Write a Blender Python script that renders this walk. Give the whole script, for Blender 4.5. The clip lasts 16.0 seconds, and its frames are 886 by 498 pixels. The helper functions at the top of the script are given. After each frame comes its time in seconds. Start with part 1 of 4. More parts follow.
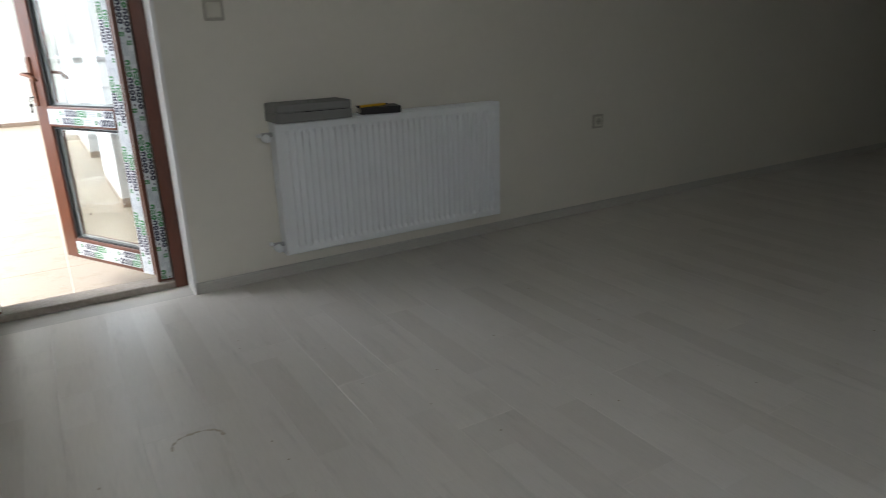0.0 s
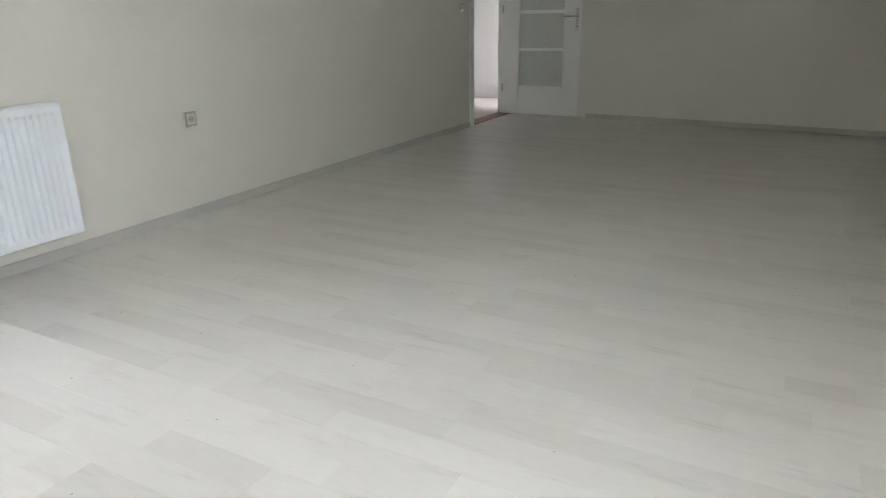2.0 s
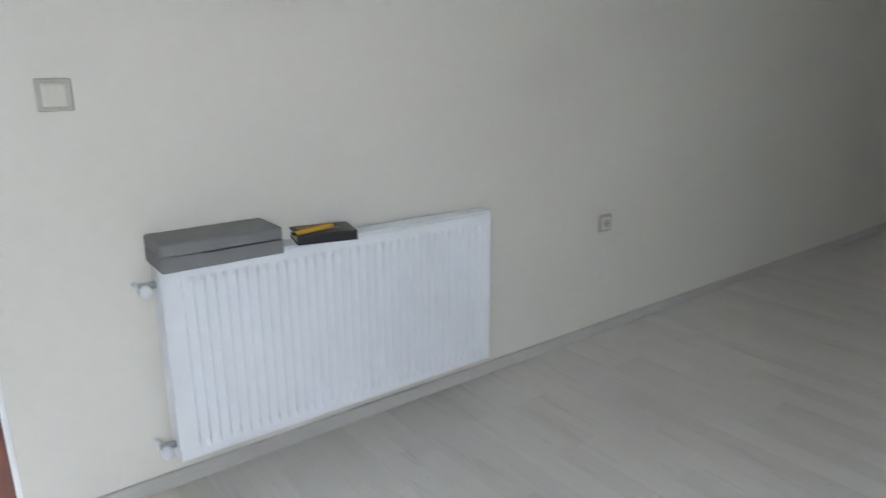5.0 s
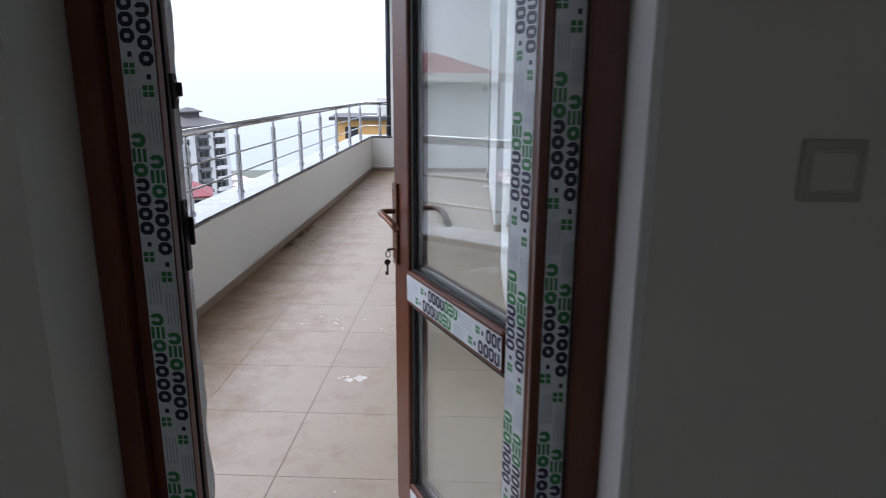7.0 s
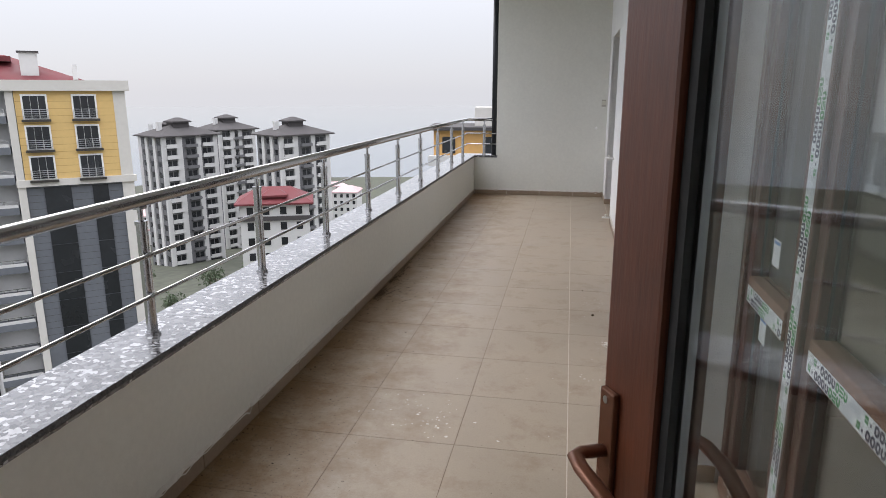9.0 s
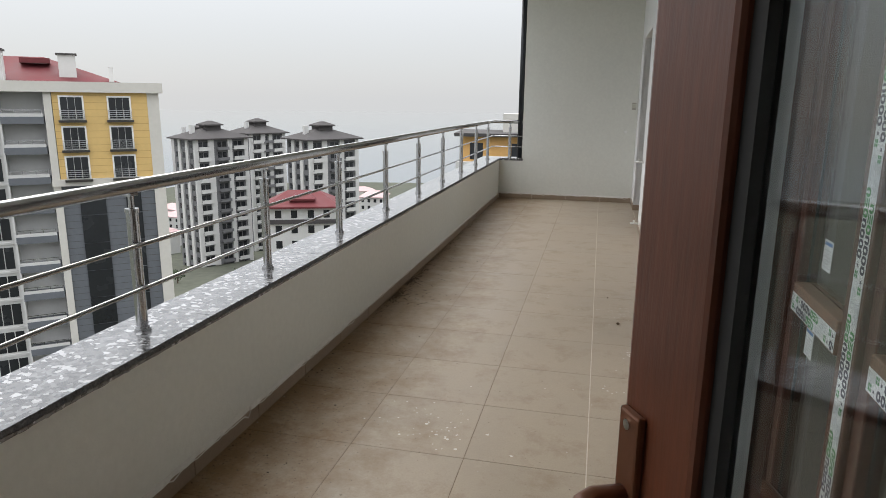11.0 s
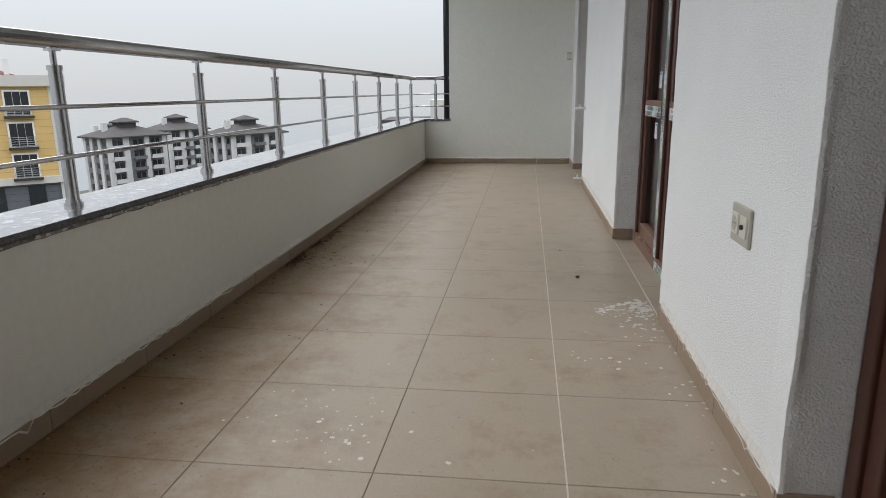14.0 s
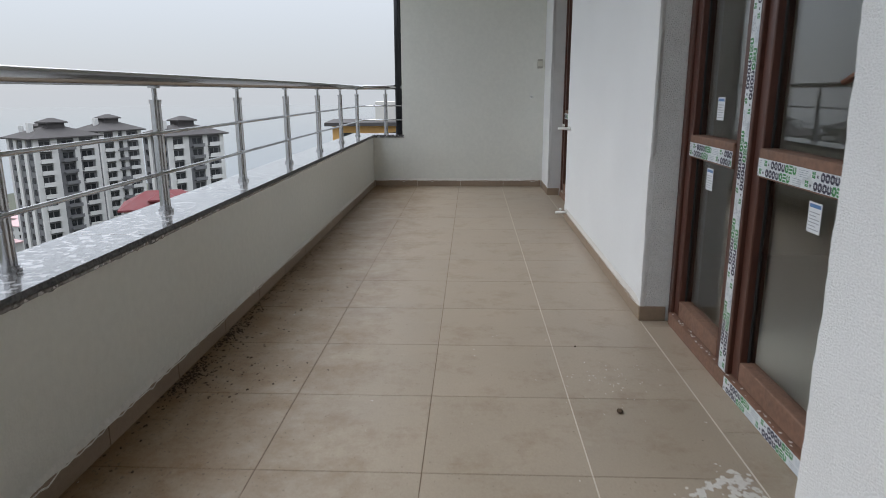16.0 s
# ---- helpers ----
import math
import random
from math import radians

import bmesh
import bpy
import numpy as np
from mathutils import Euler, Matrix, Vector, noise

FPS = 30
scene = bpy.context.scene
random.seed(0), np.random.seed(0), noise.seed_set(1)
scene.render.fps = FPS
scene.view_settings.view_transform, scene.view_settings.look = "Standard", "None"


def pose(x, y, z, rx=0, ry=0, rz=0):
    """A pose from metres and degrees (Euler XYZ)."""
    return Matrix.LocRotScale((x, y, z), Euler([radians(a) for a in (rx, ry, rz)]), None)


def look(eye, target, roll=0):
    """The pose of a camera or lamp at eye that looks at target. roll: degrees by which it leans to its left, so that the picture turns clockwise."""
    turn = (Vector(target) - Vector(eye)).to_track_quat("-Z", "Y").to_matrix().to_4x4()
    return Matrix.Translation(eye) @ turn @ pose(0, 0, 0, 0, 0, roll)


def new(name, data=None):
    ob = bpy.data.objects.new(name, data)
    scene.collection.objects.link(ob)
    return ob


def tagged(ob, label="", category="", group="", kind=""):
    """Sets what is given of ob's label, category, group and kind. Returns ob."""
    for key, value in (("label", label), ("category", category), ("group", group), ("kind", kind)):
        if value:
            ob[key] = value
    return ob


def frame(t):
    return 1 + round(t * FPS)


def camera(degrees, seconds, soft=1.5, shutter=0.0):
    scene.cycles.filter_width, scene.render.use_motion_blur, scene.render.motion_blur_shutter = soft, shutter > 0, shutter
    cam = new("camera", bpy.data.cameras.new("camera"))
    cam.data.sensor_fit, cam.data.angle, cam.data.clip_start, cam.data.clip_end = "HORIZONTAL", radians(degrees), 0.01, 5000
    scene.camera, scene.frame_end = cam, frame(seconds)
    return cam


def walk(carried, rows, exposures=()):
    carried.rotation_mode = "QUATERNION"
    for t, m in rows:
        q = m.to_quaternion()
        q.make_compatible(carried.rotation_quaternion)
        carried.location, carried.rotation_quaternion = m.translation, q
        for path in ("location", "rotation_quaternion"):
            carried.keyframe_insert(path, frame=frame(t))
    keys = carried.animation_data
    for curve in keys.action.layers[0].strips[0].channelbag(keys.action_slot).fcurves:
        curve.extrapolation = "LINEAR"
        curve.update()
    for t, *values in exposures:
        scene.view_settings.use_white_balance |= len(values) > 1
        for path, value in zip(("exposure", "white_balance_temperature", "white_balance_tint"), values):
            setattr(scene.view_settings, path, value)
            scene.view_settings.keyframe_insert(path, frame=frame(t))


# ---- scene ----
cam = camera(67.7, 16.0, 0.7, 0.25)
# seconds, eye, target, roll
PATH = [
    (0, (-0.119, -2.947, 1.204), (0.857, -1.313, 0.591), -2.0),
    (0.5, (-0.036, -3.002, 1.212), (1.183, -1.547, 0.579), -1.9),
    (1, (0.021, -3.011, 1.19), (1.435, -1.748, 0.553), -1.7),
    (1.5, (0.075, -3.004, 1.179), (1.63, -1.921, 0.539), -1.5),
    (2, (0.122, -3.038, 1.191), (1.781, -2.135, 0.536), -1.0),
    (2.5, (0.131, -3.011, 1.173), (1.862, -2.26, 0.511), -0.8),
    (3, (0.127, -2.918, 1.175), (1.877, -2.205, 0.518), -1.0),
    (3.2, (0.149, -2.823, 1.178), (1.897, -2.106, 0.525), -1.2),
    (5.3, (0.366, -1.833, 1.408), (1.336, -0.145, 0.949), -0.7),
    (5.5, (0.38, -1.751, 1.389), (1.227, 0.012, 0.97), -0.8),
    (6, (0.327, -1.422, 1.445), (0.874, 0.449, 0.973), 0.0),
    (6.5, (0.264, -1.159, 1.47), (0.432, 0.787, 0.972), 0.4),
    (7, (0.114, -0.891, 1.444), (0.027, 1.048, 0.96), 0.3),
    (7.5, (0.031, -0.618, 1.437), (-0.103, 1.319, 0.959), 0.2),
    (8, (-0.039, -0.302, 1.477), (-0.262, 1.628, 1.001), 0.4),
    (8.5, (-0.137, -0.012, 1.487), (-0.464, 1.904, 1.019), 0.5),
    (9, (-0.164, 0.177, 1.525), (-0.529, 2.089, 1.065), -0.0),
    (11.3, (-0.146, 0.415, 1.437), (-0.599, 2.312, 0.997), 0.5),
    (11.5, (-0.162, 0.446, 1.433), (-0.608, 2.345, 0.991), -0.1),
    (12, (-0.203, 0.467, 1.298), (-0.658, 2.364, 0.856), -0.1),
    (12.5, (-0.214, 0.49, 1.155), (-0.648, 2.391, 0.712), -1.0),
    (13, (-0.219, 0.715, 0.985), (-0.538, 2.636, 0.529), -0.9),
    (13.5, (-0.211, 1.065, 0.948), (-0.474, 2.992, 0.482), -0.7),
    (14, (-0.236, 1.307, 0.96), (-0.481, 3.236, 0.495), -0.6),
    (14.5, (-0.316, 1.594, 0.976), (-0.543, 3.525, 0.509), -0.6),
    (15, (-0.359, 1.94, 0.966), (-0.513, 3.878, 0.495), -0.9),
    (15.5, (-0.414, 2.299, 0.996), (-0.508, 4.241, 0.528), -0.5),
    (16, (-0.477, 2.588, 1.081), (-0.56, 4.532, 0.617), -0.2),
]
# seconds, stops, white balance
EXPOSURES = [(0.0, 2.55, 6650, 12), (0.5, 3.2, 6500, 10), (1.0, 4.05, 6450, 10), (1.5, 4.65, 6450, 13), (3.0, 4.9, 6350, 13), (5.3, 4.38, 6000, 15), (5.8, 4.05, 6000, 14), (6.1, 3.25, 5950, 12), (6.5, 2.0, 5950, 14), (7.0, 0.88, 6100, 18), (7.5, 0.82, 6250, 21), (8.0, 0.68, 6600, 17), (9.0, 0.42, 6900, 17), (11.5, 0.3, 7150, 12), (13.0, 0.27, 7100, 12), (14.5, 0.22, 6800, 12), (16.0, 0.16, 6650, 12)]
walk(cam, [(t, look(eye, target, roll)) for t, eye, target, roll in PATH], EXPOSURES)

# ---- world and light ----
SKY_LOW, SKY_HIGH = 0.535, 2.85
world = bpy.data.worlds.new("overcast")
scene.world = world
world.use_nodes = True
wn, wl = world.node_tree.nodes, world.node_tree.links
wn.clear()
sky = wn.new("ShaderNodeTexSky")
sky.sky_type, sky.sun_disc = "NISHITA", False
sky.sun_elevation, sky.sun_rotation = radians(52), radians(290)
wbg1 = wn.new("ShaderNodeBackground")
wbg1.inputs[1].default_value = 0.01
wl.new(sky.outputs[0], wbg1.inputs[0])
wco = wn.new("ShaderNodeTexCoord")
wsep = wn.new("ShaderNodeSeparateXYZ")
wl.new(wco.outputs["Generated"], wsep.inputs[0])
wmap = wn.new("ShaderNodeMapRange")
wmap.inputs[1].default_value, wmap.inputs[2].default_value = 0.0, 1.0
wmap.inputs[3].default_value, wmap.inputs[4].default_value = SKY_LOW, SKY_HIGH
wpow = wn.new("ShaderNodeMath")
wpow.operation, wpow.use_clamp = "POWER", True
wpow.inputs[1].default_value = 1.4
wabs = wn.new("ShaderNodeMath")
wabs.operation = "MAXIMUM"
wabs.inputs[1].default_value = 0.0
wl.new(wsep.outputs[2], wabs.inputs[0])
wl.new(wabs.outputs[0], wpow.inputs[0])
wl.new(wpow.outputs[0], wmap.inputs[0])
wbg2 = wn.new("ShaderNodeBackground")
wbg2.inputs[0].default_value = (0.88, 0.97, 1.075, 1)
wl.new(wmap.outputs[0], wbg2.inputs[1])
wadd = wn.new("ShaderNodeAddShader")
wl.new(wbg1.outputs[0], wadd.inputs[0])
wl.new(wbg2.outputs[0], wadd.inputs[1])
wout = wn.new("ShaderNodeOutputWorld")
wl.new(wadd.outputs[0], wout.inputs[0])

sun = new("sun", bpy.data.lights.new("sun", "SUN"))
sun.data.energy, sun.data.angle, sun.data.color = 0.9, radians(40), (1.0, 0.97, 0.93)
sun.matrix_world = look((-30, 12, 42), (0, 5, 0))

# Fill lamp added in the unseen south window to light the room.
window_light = new("window_light", bpy.data.lights.new("window_light", "AREA"))
window_light.data.shape, window_light.data.size, window_light.data.size_y = "RECTANGLE", 0.85, 0.85
window_light.data.energy, window_light.data.color = 1.35, (0.95, 0.98, 1.0)
window_light.matrix_world = look((-0.25, -4.19, 1.7), (-0.25, 0, 1.7))

# ---- materials ----
def mat(name, col, rough=0.6, metal=0.0, var=0.08, scale=3.0, fine=40.0, bump=0.0, bscale=80.0, rand=0.0, grain=None, spec=0.5, coat=0.0):
    """A surface with coarse and fine variation; grain stretches the fine noise along axes."""
    m = bpy.data.materials.new(name)
    m.use_nodes = True
    n, l = m.node_tree.nodes, m.node_tree.links
    p = n["Principled BSDF"]
    p.inputs["Metallic"].default_value = metal
    p.inputs["Specular IOR Level"].default_value = spec
    p.inputs["Coat Weight"].default_value = coat
    p.inputs["Coat Roughness"].default_value = 0.04
    tc = n.new("ShaderNodeTexCoord")
    info = n.new("ShaderNodeObjectInfo")
    shift = n.new("ShaderNodeVectorMath")
    shift.operation = "MULTIPLY_ADD"
    shift.inputs[1].default_value = (1, 1, 1)
    comb = n.new("ShaderNodeMath")
    comb.operation = "MULTIPLY"
    comb.inputs[1].default_value = 37.0
    l.new(info.outputs["Random"], comb.inputs[0])
    l.new(tc.outputs["Object"], shift.inputs[0])
    l.new(comb.outputs[0], shift.inputs[2])
    mp = n.new("ShaderNodeMapping")
    mp.inputs["Scale"].default_value = grain or (1, 1, 1)
    l.new(shift.outputs[0], mp.inputs[0])
    n1 = n.new("ShaderNodeTexNoise")
    n1.inputs["Scale"].default_value, n1.inputs["Detail"].default_value = scale, 4
    l.new(shift.outputs[0], n1.inputs[0])
    n2 = n.new("ShaderNodeTexNoise")
    n2.inputs["Scale"].default_value, n2.inputs["Detail"].default_value = fine, 3
    l.new(mp.outputs[0], n2.inputs[0])
    s1 = n.new("ShaderNodeMath")
    s1.operation = "ADD"
    l.new(n1.outputs[0], s1.inputs[0])
    l.new(n2.outputs[0], s1.inputs[1])
    s2 = n.new("ShaderNodeMath")
    s2.operation = "MULTIPLY_ADD"
    s2.inputs[1].default_value = rand
    l.new(info.outputs["Random"], s2.inputs[0])
    l.new(s1.outputs[0], s2.inputs[2])
    mr = n.new("ShaderNodeMapRange")
    mr.inputs[1].default_value, mr.inputs[2].default_value = 0.6 + 0.25 * rand, 1.4 + 0.75 * rand
    mr.inputs[3].default_value, mr.inputs[4].default_value = 1 - var, 1 + var
    l.new(s2.outputs[0], mr.inputs[0])
    mul = n.new("ShaderNodeVectorMath")
    mul.operation = "SCALE"
    mul.inputs[0].default_value = col
    l.new(mr.outputs[0], mul.inputs["Scale"])
    l.new(mul.outputs[0], p.inputs["Base Color"])
    rr = n.new("ShaderNodeMapRange")
    rr.inputs[1].default_value, rr.inputs[2].default_value = 0.3, 0.7
    rr.inputs[3].default_value, rr.inputs[4].default_value = max(0.02, rough * 0.85), min(1, rough * 1.15)
    l.new(n1.outputs[0], rr.inputs[0])
    l.new(rr.outputs[0], p.inputs["Roughness"])
    if bump:
        n3 = n.new("ShaderNodeTexNoise")
        n3.inputs["Scale"].default_value, n3.inputs["Detail"].default_value = bscale, 3
        l.new(mp.outputs[0], n3.inputs[0])
        b = n.new("ShaderNodeBump")
        b.inputs["Strength"].default_value, b.inputs["Distance"].default_value = bump, 0.01
        l.new(n3.outputs[0], b.inputs["Height"])
        l.new(b.outputs[0], p.inputs["Normal"])
    return m


def glass_mat(name, tint=(0.96, 0.975, 0.97), strength=1.0):
    m = bpy.data.materials.new(name)
    m.use_nodes = True
    n, l = m.node_tree.nodes, m.node_tree.links
    n.clear()
    o = n.new("ShaderNodeOutputMaterial")
    mix = n.new("ShaderNodeMixShader")
    t = n.new("ShaderNodeBsdfTransparent")
    t.inputs[0].default_value = (*tint, 1)
    g = n.new("ShaderNodeBsdfGlossy")
    g.inputs["Roughness"].default_value = 0.01
    lw = n.new("ShaderNodeLayerWeight")
    pw = n.new("ShaderNodeMath")
    pw.operation = "POWER"
    pw.inputs[1].default_value = 4.0
    l.new(lw.outputs["Facing"], pw.inputs[0])
    fr = n.new("ShaderNodeMath")
    fr.operation = "MULTIPLY_ADD"
    fr.inputs[1].default_value, fr.inputs[2].default_value = 0.75 * strength, 0.05 * strength
    l.new(pw.outputs[0], fr.inputs[0])
    l.new(fr.outputs[0], mix.inputs[0])
    l.new(t.outputs[0], mix.inputs[1])
    l.new(g.outputs[0], mix.inputs[2])
    l.new(mix.outputs[0], o.inputs[0])
    return m


def laminate_mat():
    """Whitewashed three-strip laminate; the strips run along y."""
    m = mat("laminate", (0.62, 0.59, 0.55), 0.34, 0, 0.06, 1.4, 14.0, 0.04, 60, 0.35, (14, 1.2, 1))
    n, l = m.node_tree.nodes, m.node_tree.links
    p = n["Principled BSDF"]
    old = p.inputs["Base Color"].links[0].from_socket
    tc = n.new("ShaderNodeTexCoord")
    mp = n.new("ShaderNodeMapping")
    mp.inputs["Rotation"].default_value = (0, 0, radians(90))
    info = n.new("ShaderNodeObjectInfo")
    ad = n.new("ShaderNodeVectorMath")
    ad.operation = "MULTIPLY_ADD"
    sc = n.new("ShaderNodeMath")
    sc.operation = "MULTIPLY"
    sc.inputs[1].default_value = 9.0
    l.new(info.outputs["Random"], sc.inputs[0])
    ad.inputs[1].default_value = (0, 1, 0)
    l.new(sc.outputs[0], ad.inputs[0])
    l.new(tc.outputs["Object"], ad.inputs[2])
    l.new(ad.outputs[0], mp.inputs[0])
    br = n.new("ShaderNodeTexBrick")
    br.inputs["Color1"].default_value = (0.925, 0.915, 0.905, 1)
    br.inputs["Color2"].default_value = (1.05, 1.05, 1.05, 1)
    br.inputs["Mortar"].default_value = (0.97, 0.965, 0.96, 1)
    br.inputs["Scale"].default_value = 1.0
    br.inputs["Mortar Size"].default_value = 0.0006
    br.inputs["Brick Width"].default_value = 0.64
    br.inputs["Row Height"].default_value = 0.09675
    br.inputs["Bias"].default_value = 0.35
    l.new(mp.outputs[0], br.inputs["Vector"])
    mx = n.new("ShaderNodeVectorMath")
    mx.operation = "MULTIPLY"
    l.new(old, mx.inputs[0])
    l.new(br.outputs["Color"], mx.inputs[1])
    # faint dark grain streaks and knots along the boards
    gm = n.new("ShaderNodeMapping")
    gm.inputs["Scale"].default_value = (16, 1.6, 1)
    l.new(ad.outputs[0], gm.inputs[0])
    gn = n.new("ShaderNodeTexNoise")
    gn.inputs["Scale"].default_value, gn.inputs["Detail"].default_value = 1.0, 7
    gn.inputs["Roughness"].default_value = 0.7
    l.new(gm.outputs[0], gn.inputs[0])
    gr = n.new("ShaderNodeMapRange")
    gr.inputs[1].default_value, gr.inputs[2].default_value = 0.54, 0.80
    gr.inputs[3].default_value, gr.inputs[4].default_value = 1.0, 0.78
    l.new(gn.outputs[0], gr.inputs[0])
    g2 = n.new("ShaderNodeVectorMath")
    g2.operation = "SCALE"
    l.new(mx.outputs[0], g2.inputs[0])
    l.new(gr.outputs[0], g2.inputs["Scale"])
    l.new(g2.outputs[0], p.inputs["Base Color"])
    return m


def granite_mat():
    m = mat("granite", (0.225, 0.228, 0.232), 0.14, 0, 0.15, 6, 90, 0.03, 200, coat=0.7)
    n, l = m.node_tree.nodes, m.node_tree.links
    p = n["Principled BSDF"]
    old = p.inputs["Base Color"].links[0].from_socket
    tc = n.new("ShaderNodeTexCoord")
    v = n.new("ShaderNodeTexVoronoi")
    v.inputs["Scale"].default_value = 55
    wob = n.new("ShaderNodeTexNoise")
    wob.inputs["Scale"].default_value, wob.inputs["Detail"].default_value = 45, 4
    l.new(tc.outputs["Object"], wob.inputs[0])
    wm = n.new("ShaderNodeVectorMath")
    wm.operation = "MULTIPLY_ADD"
    wm.inputs[1].default_value = (0.03, 0.03, 0.03)
    l.new(wob.outputs["Color"], wm.inputs[0])
    l.new(tc.outputs["Object"], wm.inputs[2])
    l.new(wm.outputs[0], v.inputs["Vector"])
    hs = n.new("ShaderNodeSeparateColor")
    l.new(v.outputs["Color"], hs.inputs[0])
    cr = n.new("ShaderNodeValToRGB")
    cr.color_ramp.interpolation = "CONSTANT"
    e = cr.color_ramp.elements
    e[0].color = (0.3, 0.3, 0.32, 1)
    e[1].position, e[1].color = 0.26, (0.6, 0.6, 0.62, 1)
    x = e.new(0.6)
    x.color = (0.9, 0.9, 0.93, 1)
    x = e.new(0.84)
    x.color = (2.1, 2.1, 2.15, 1)
    l.new(hs.outputs[0], cr.inputs[0])
    mx = n.new("ShaderNodeVectorMath")
    mx.operation = "MULTIPLY"
    l.new(old, mx.inputs[0])
    l.new(cr.outputs[0], mx.inputs[1])
    l.new(mx.outputs[0], p.inputs["Base Color"])
    return m


def tile_mat():
    """Beige porcelain; soil has dried on it towards the parapet."""
    m = mat("floor_tile", (0.386, 0.32, 0.248), 0.42, 0, 0.12, 2.5, 160, 0.03, 200, 0.2)
    n, l = m.node_tree.nodes, m.node_tree.links
    p = n["Principled BSDF"]
    old = p.inputs["Base Color"].links[0].from_socket
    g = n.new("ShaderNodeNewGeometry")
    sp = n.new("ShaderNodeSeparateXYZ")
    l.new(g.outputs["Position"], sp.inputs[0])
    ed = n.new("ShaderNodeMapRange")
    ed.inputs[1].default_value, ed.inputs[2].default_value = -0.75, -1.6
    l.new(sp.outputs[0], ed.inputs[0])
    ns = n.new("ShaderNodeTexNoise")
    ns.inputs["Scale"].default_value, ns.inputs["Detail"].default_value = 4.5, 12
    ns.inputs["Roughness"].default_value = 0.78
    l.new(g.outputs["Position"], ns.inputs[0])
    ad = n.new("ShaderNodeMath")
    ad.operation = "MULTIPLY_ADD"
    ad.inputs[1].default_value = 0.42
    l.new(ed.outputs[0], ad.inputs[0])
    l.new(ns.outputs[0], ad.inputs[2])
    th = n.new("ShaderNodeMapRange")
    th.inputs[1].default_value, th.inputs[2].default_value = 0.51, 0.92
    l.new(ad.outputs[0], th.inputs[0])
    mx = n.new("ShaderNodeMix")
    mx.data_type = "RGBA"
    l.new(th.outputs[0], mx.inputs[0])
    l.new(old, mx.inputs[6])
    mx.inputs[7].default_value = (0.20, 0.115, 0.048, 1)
    # specks of dirt and pale dried drips
    sv = n.new("ShaderNodeTexNoise")
    sv.inputs["Scale"].default_value, sv.inputs["Detail"].default_value = 70, 3
    l.new(g.outputs["Position"], sv.inputs[0])
    sa = n.new("ShaderNodeMath")
    sa.operation = "MULTIPLY_ADD"
    sa.inputs[1].default_value = 0.10
    l.new(ed.outputs[0], sa.inputs[0])
    l.new(sv.outputs[0], sa.inputs[2])
    sr = n.new("ShaderNodeMapRange")
    sr.inputs[1].default_value, sr.inputs[2].default_value = 0.69, 0.76
    sr.inputs[4].default_value = 0.75
    l.new(sa.outputs[0], sr.inputs[0])
    m2 = n.new("ShaderNodeMix")
    m2.data_type = "RGBA"
    l.new(sr.outputs[0], m2.inputs[0])
    l.new(mx.outputs[2], m2.inputs[6])
    m2.inputs[7].default_value = (0.085, 0.055, 0.03, 1)
    pv = n.new("ShaderNodeTexNoise")
    pv.inputs["Scale"].default_value, pv.inputs["Detail"].default_value = 7, 10
    pv.inputs["Roughness"].default_value = 0.75
    l.new(g.outputs["Position"], pv.inputs[0])
    pr = n.new("ShaderNodeMapRange")
    pr.inputs[1].default_value, pr.inputs[2].default_value = 0.58, 0.78
    pr.inputs[4].default_value = 0.45
    l.new(pv.outputs[0], pr.inputs[0])
    m3 = n.new("ShaderNodeMix")
    m3.data_type = "RGBA"
    l.new(pr.outputs[0], m3.inputs[0])
    l.new(m2.outputs[2], m3.inputs[6])
    m3.inputs[7].default_value = (0.50, 0.435, 0.35, 1)
    l.new(m3.outputs[2], p.inputs["Base Color"])
    return m


M_ROOM = mat("room_paint", (0.70, 0.675, 0.605), 0.7, 0, 0.02, 1.2, 30, 0.05, 220)
M_CEIL = mat("ceiling_paint", (0.8, 0.8, 0.78), 0.8, 0, 0.02, 1.5, 30, 0.03, 200)
M_STUCCO = mat("stucco", (0.84, 0.85, 0.85), 0.85, 0, 0.05, 1.6, 120, 0.6, 200)
M_REVEAL = mat("rough_reveal", (0.76, 0.77, 0.765), 0.9, 0, 0.1, 9, 110, 0.8, 170)
M_PARAPET = mat("parapet_render", (0.735, 0.735, 0.685), 0.8, 0, 0.05, 1.3, 30, 0.12, 120)
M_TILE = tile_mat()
M_GROUT = mat("grout", (0.23, 0.165, 0.11), 0.9, 0, 0.25, 5, 60, 0.2, 120)
M_GROUT_PALE = mat("pale_grout", (0.62, 0.57, 0.50), 0.9, 0, 0.15, 5, 60, 0.2, 120)
M_SKIRT = mat("skirting_tile", (0.29, 0.215, 0.155), 0.45, 0, 0.14, 4, 60, 0.05, 120, 0.4)
M_GRANITE = granite_mat()
M_GRANITE_EDGE = mat("granite_edge", (0.09, 0.09, 0.09), 0.7, 0, 0.95, 60, 140, 0.8, 60)
M_STEEL = mat("stainless", (0.50, 0.50, 0.505), 0.2, 1.0, 0.06, 5, 60, 0.02, 200)
M_PVC = mat("wood_foil", (0.125, 0.037, 0.017), 0.34, 0, 0.30, 4, 30, 0.05, 60, 0, (6, 6, 0.6))
# Balcony window foil, a darker base colour than the door's.
M_PVC_WIN = mat("dark_wood_foil", (0.078, 0.028, 0.018), 0.42, 0, 0.30, 4, 30, 0.05, 60, 0, (6, 6, 0.6))
M_PVC_DUSTY = mat("dusty_wood_foil", (0.20, 0.11, 0.075), 0.7, 0, 0.3, 9, 60, 0.1, 90)
M_GASKET = mat("gasket", (0.02, 0.02, 0.02), 0.6, 0, 0.1)
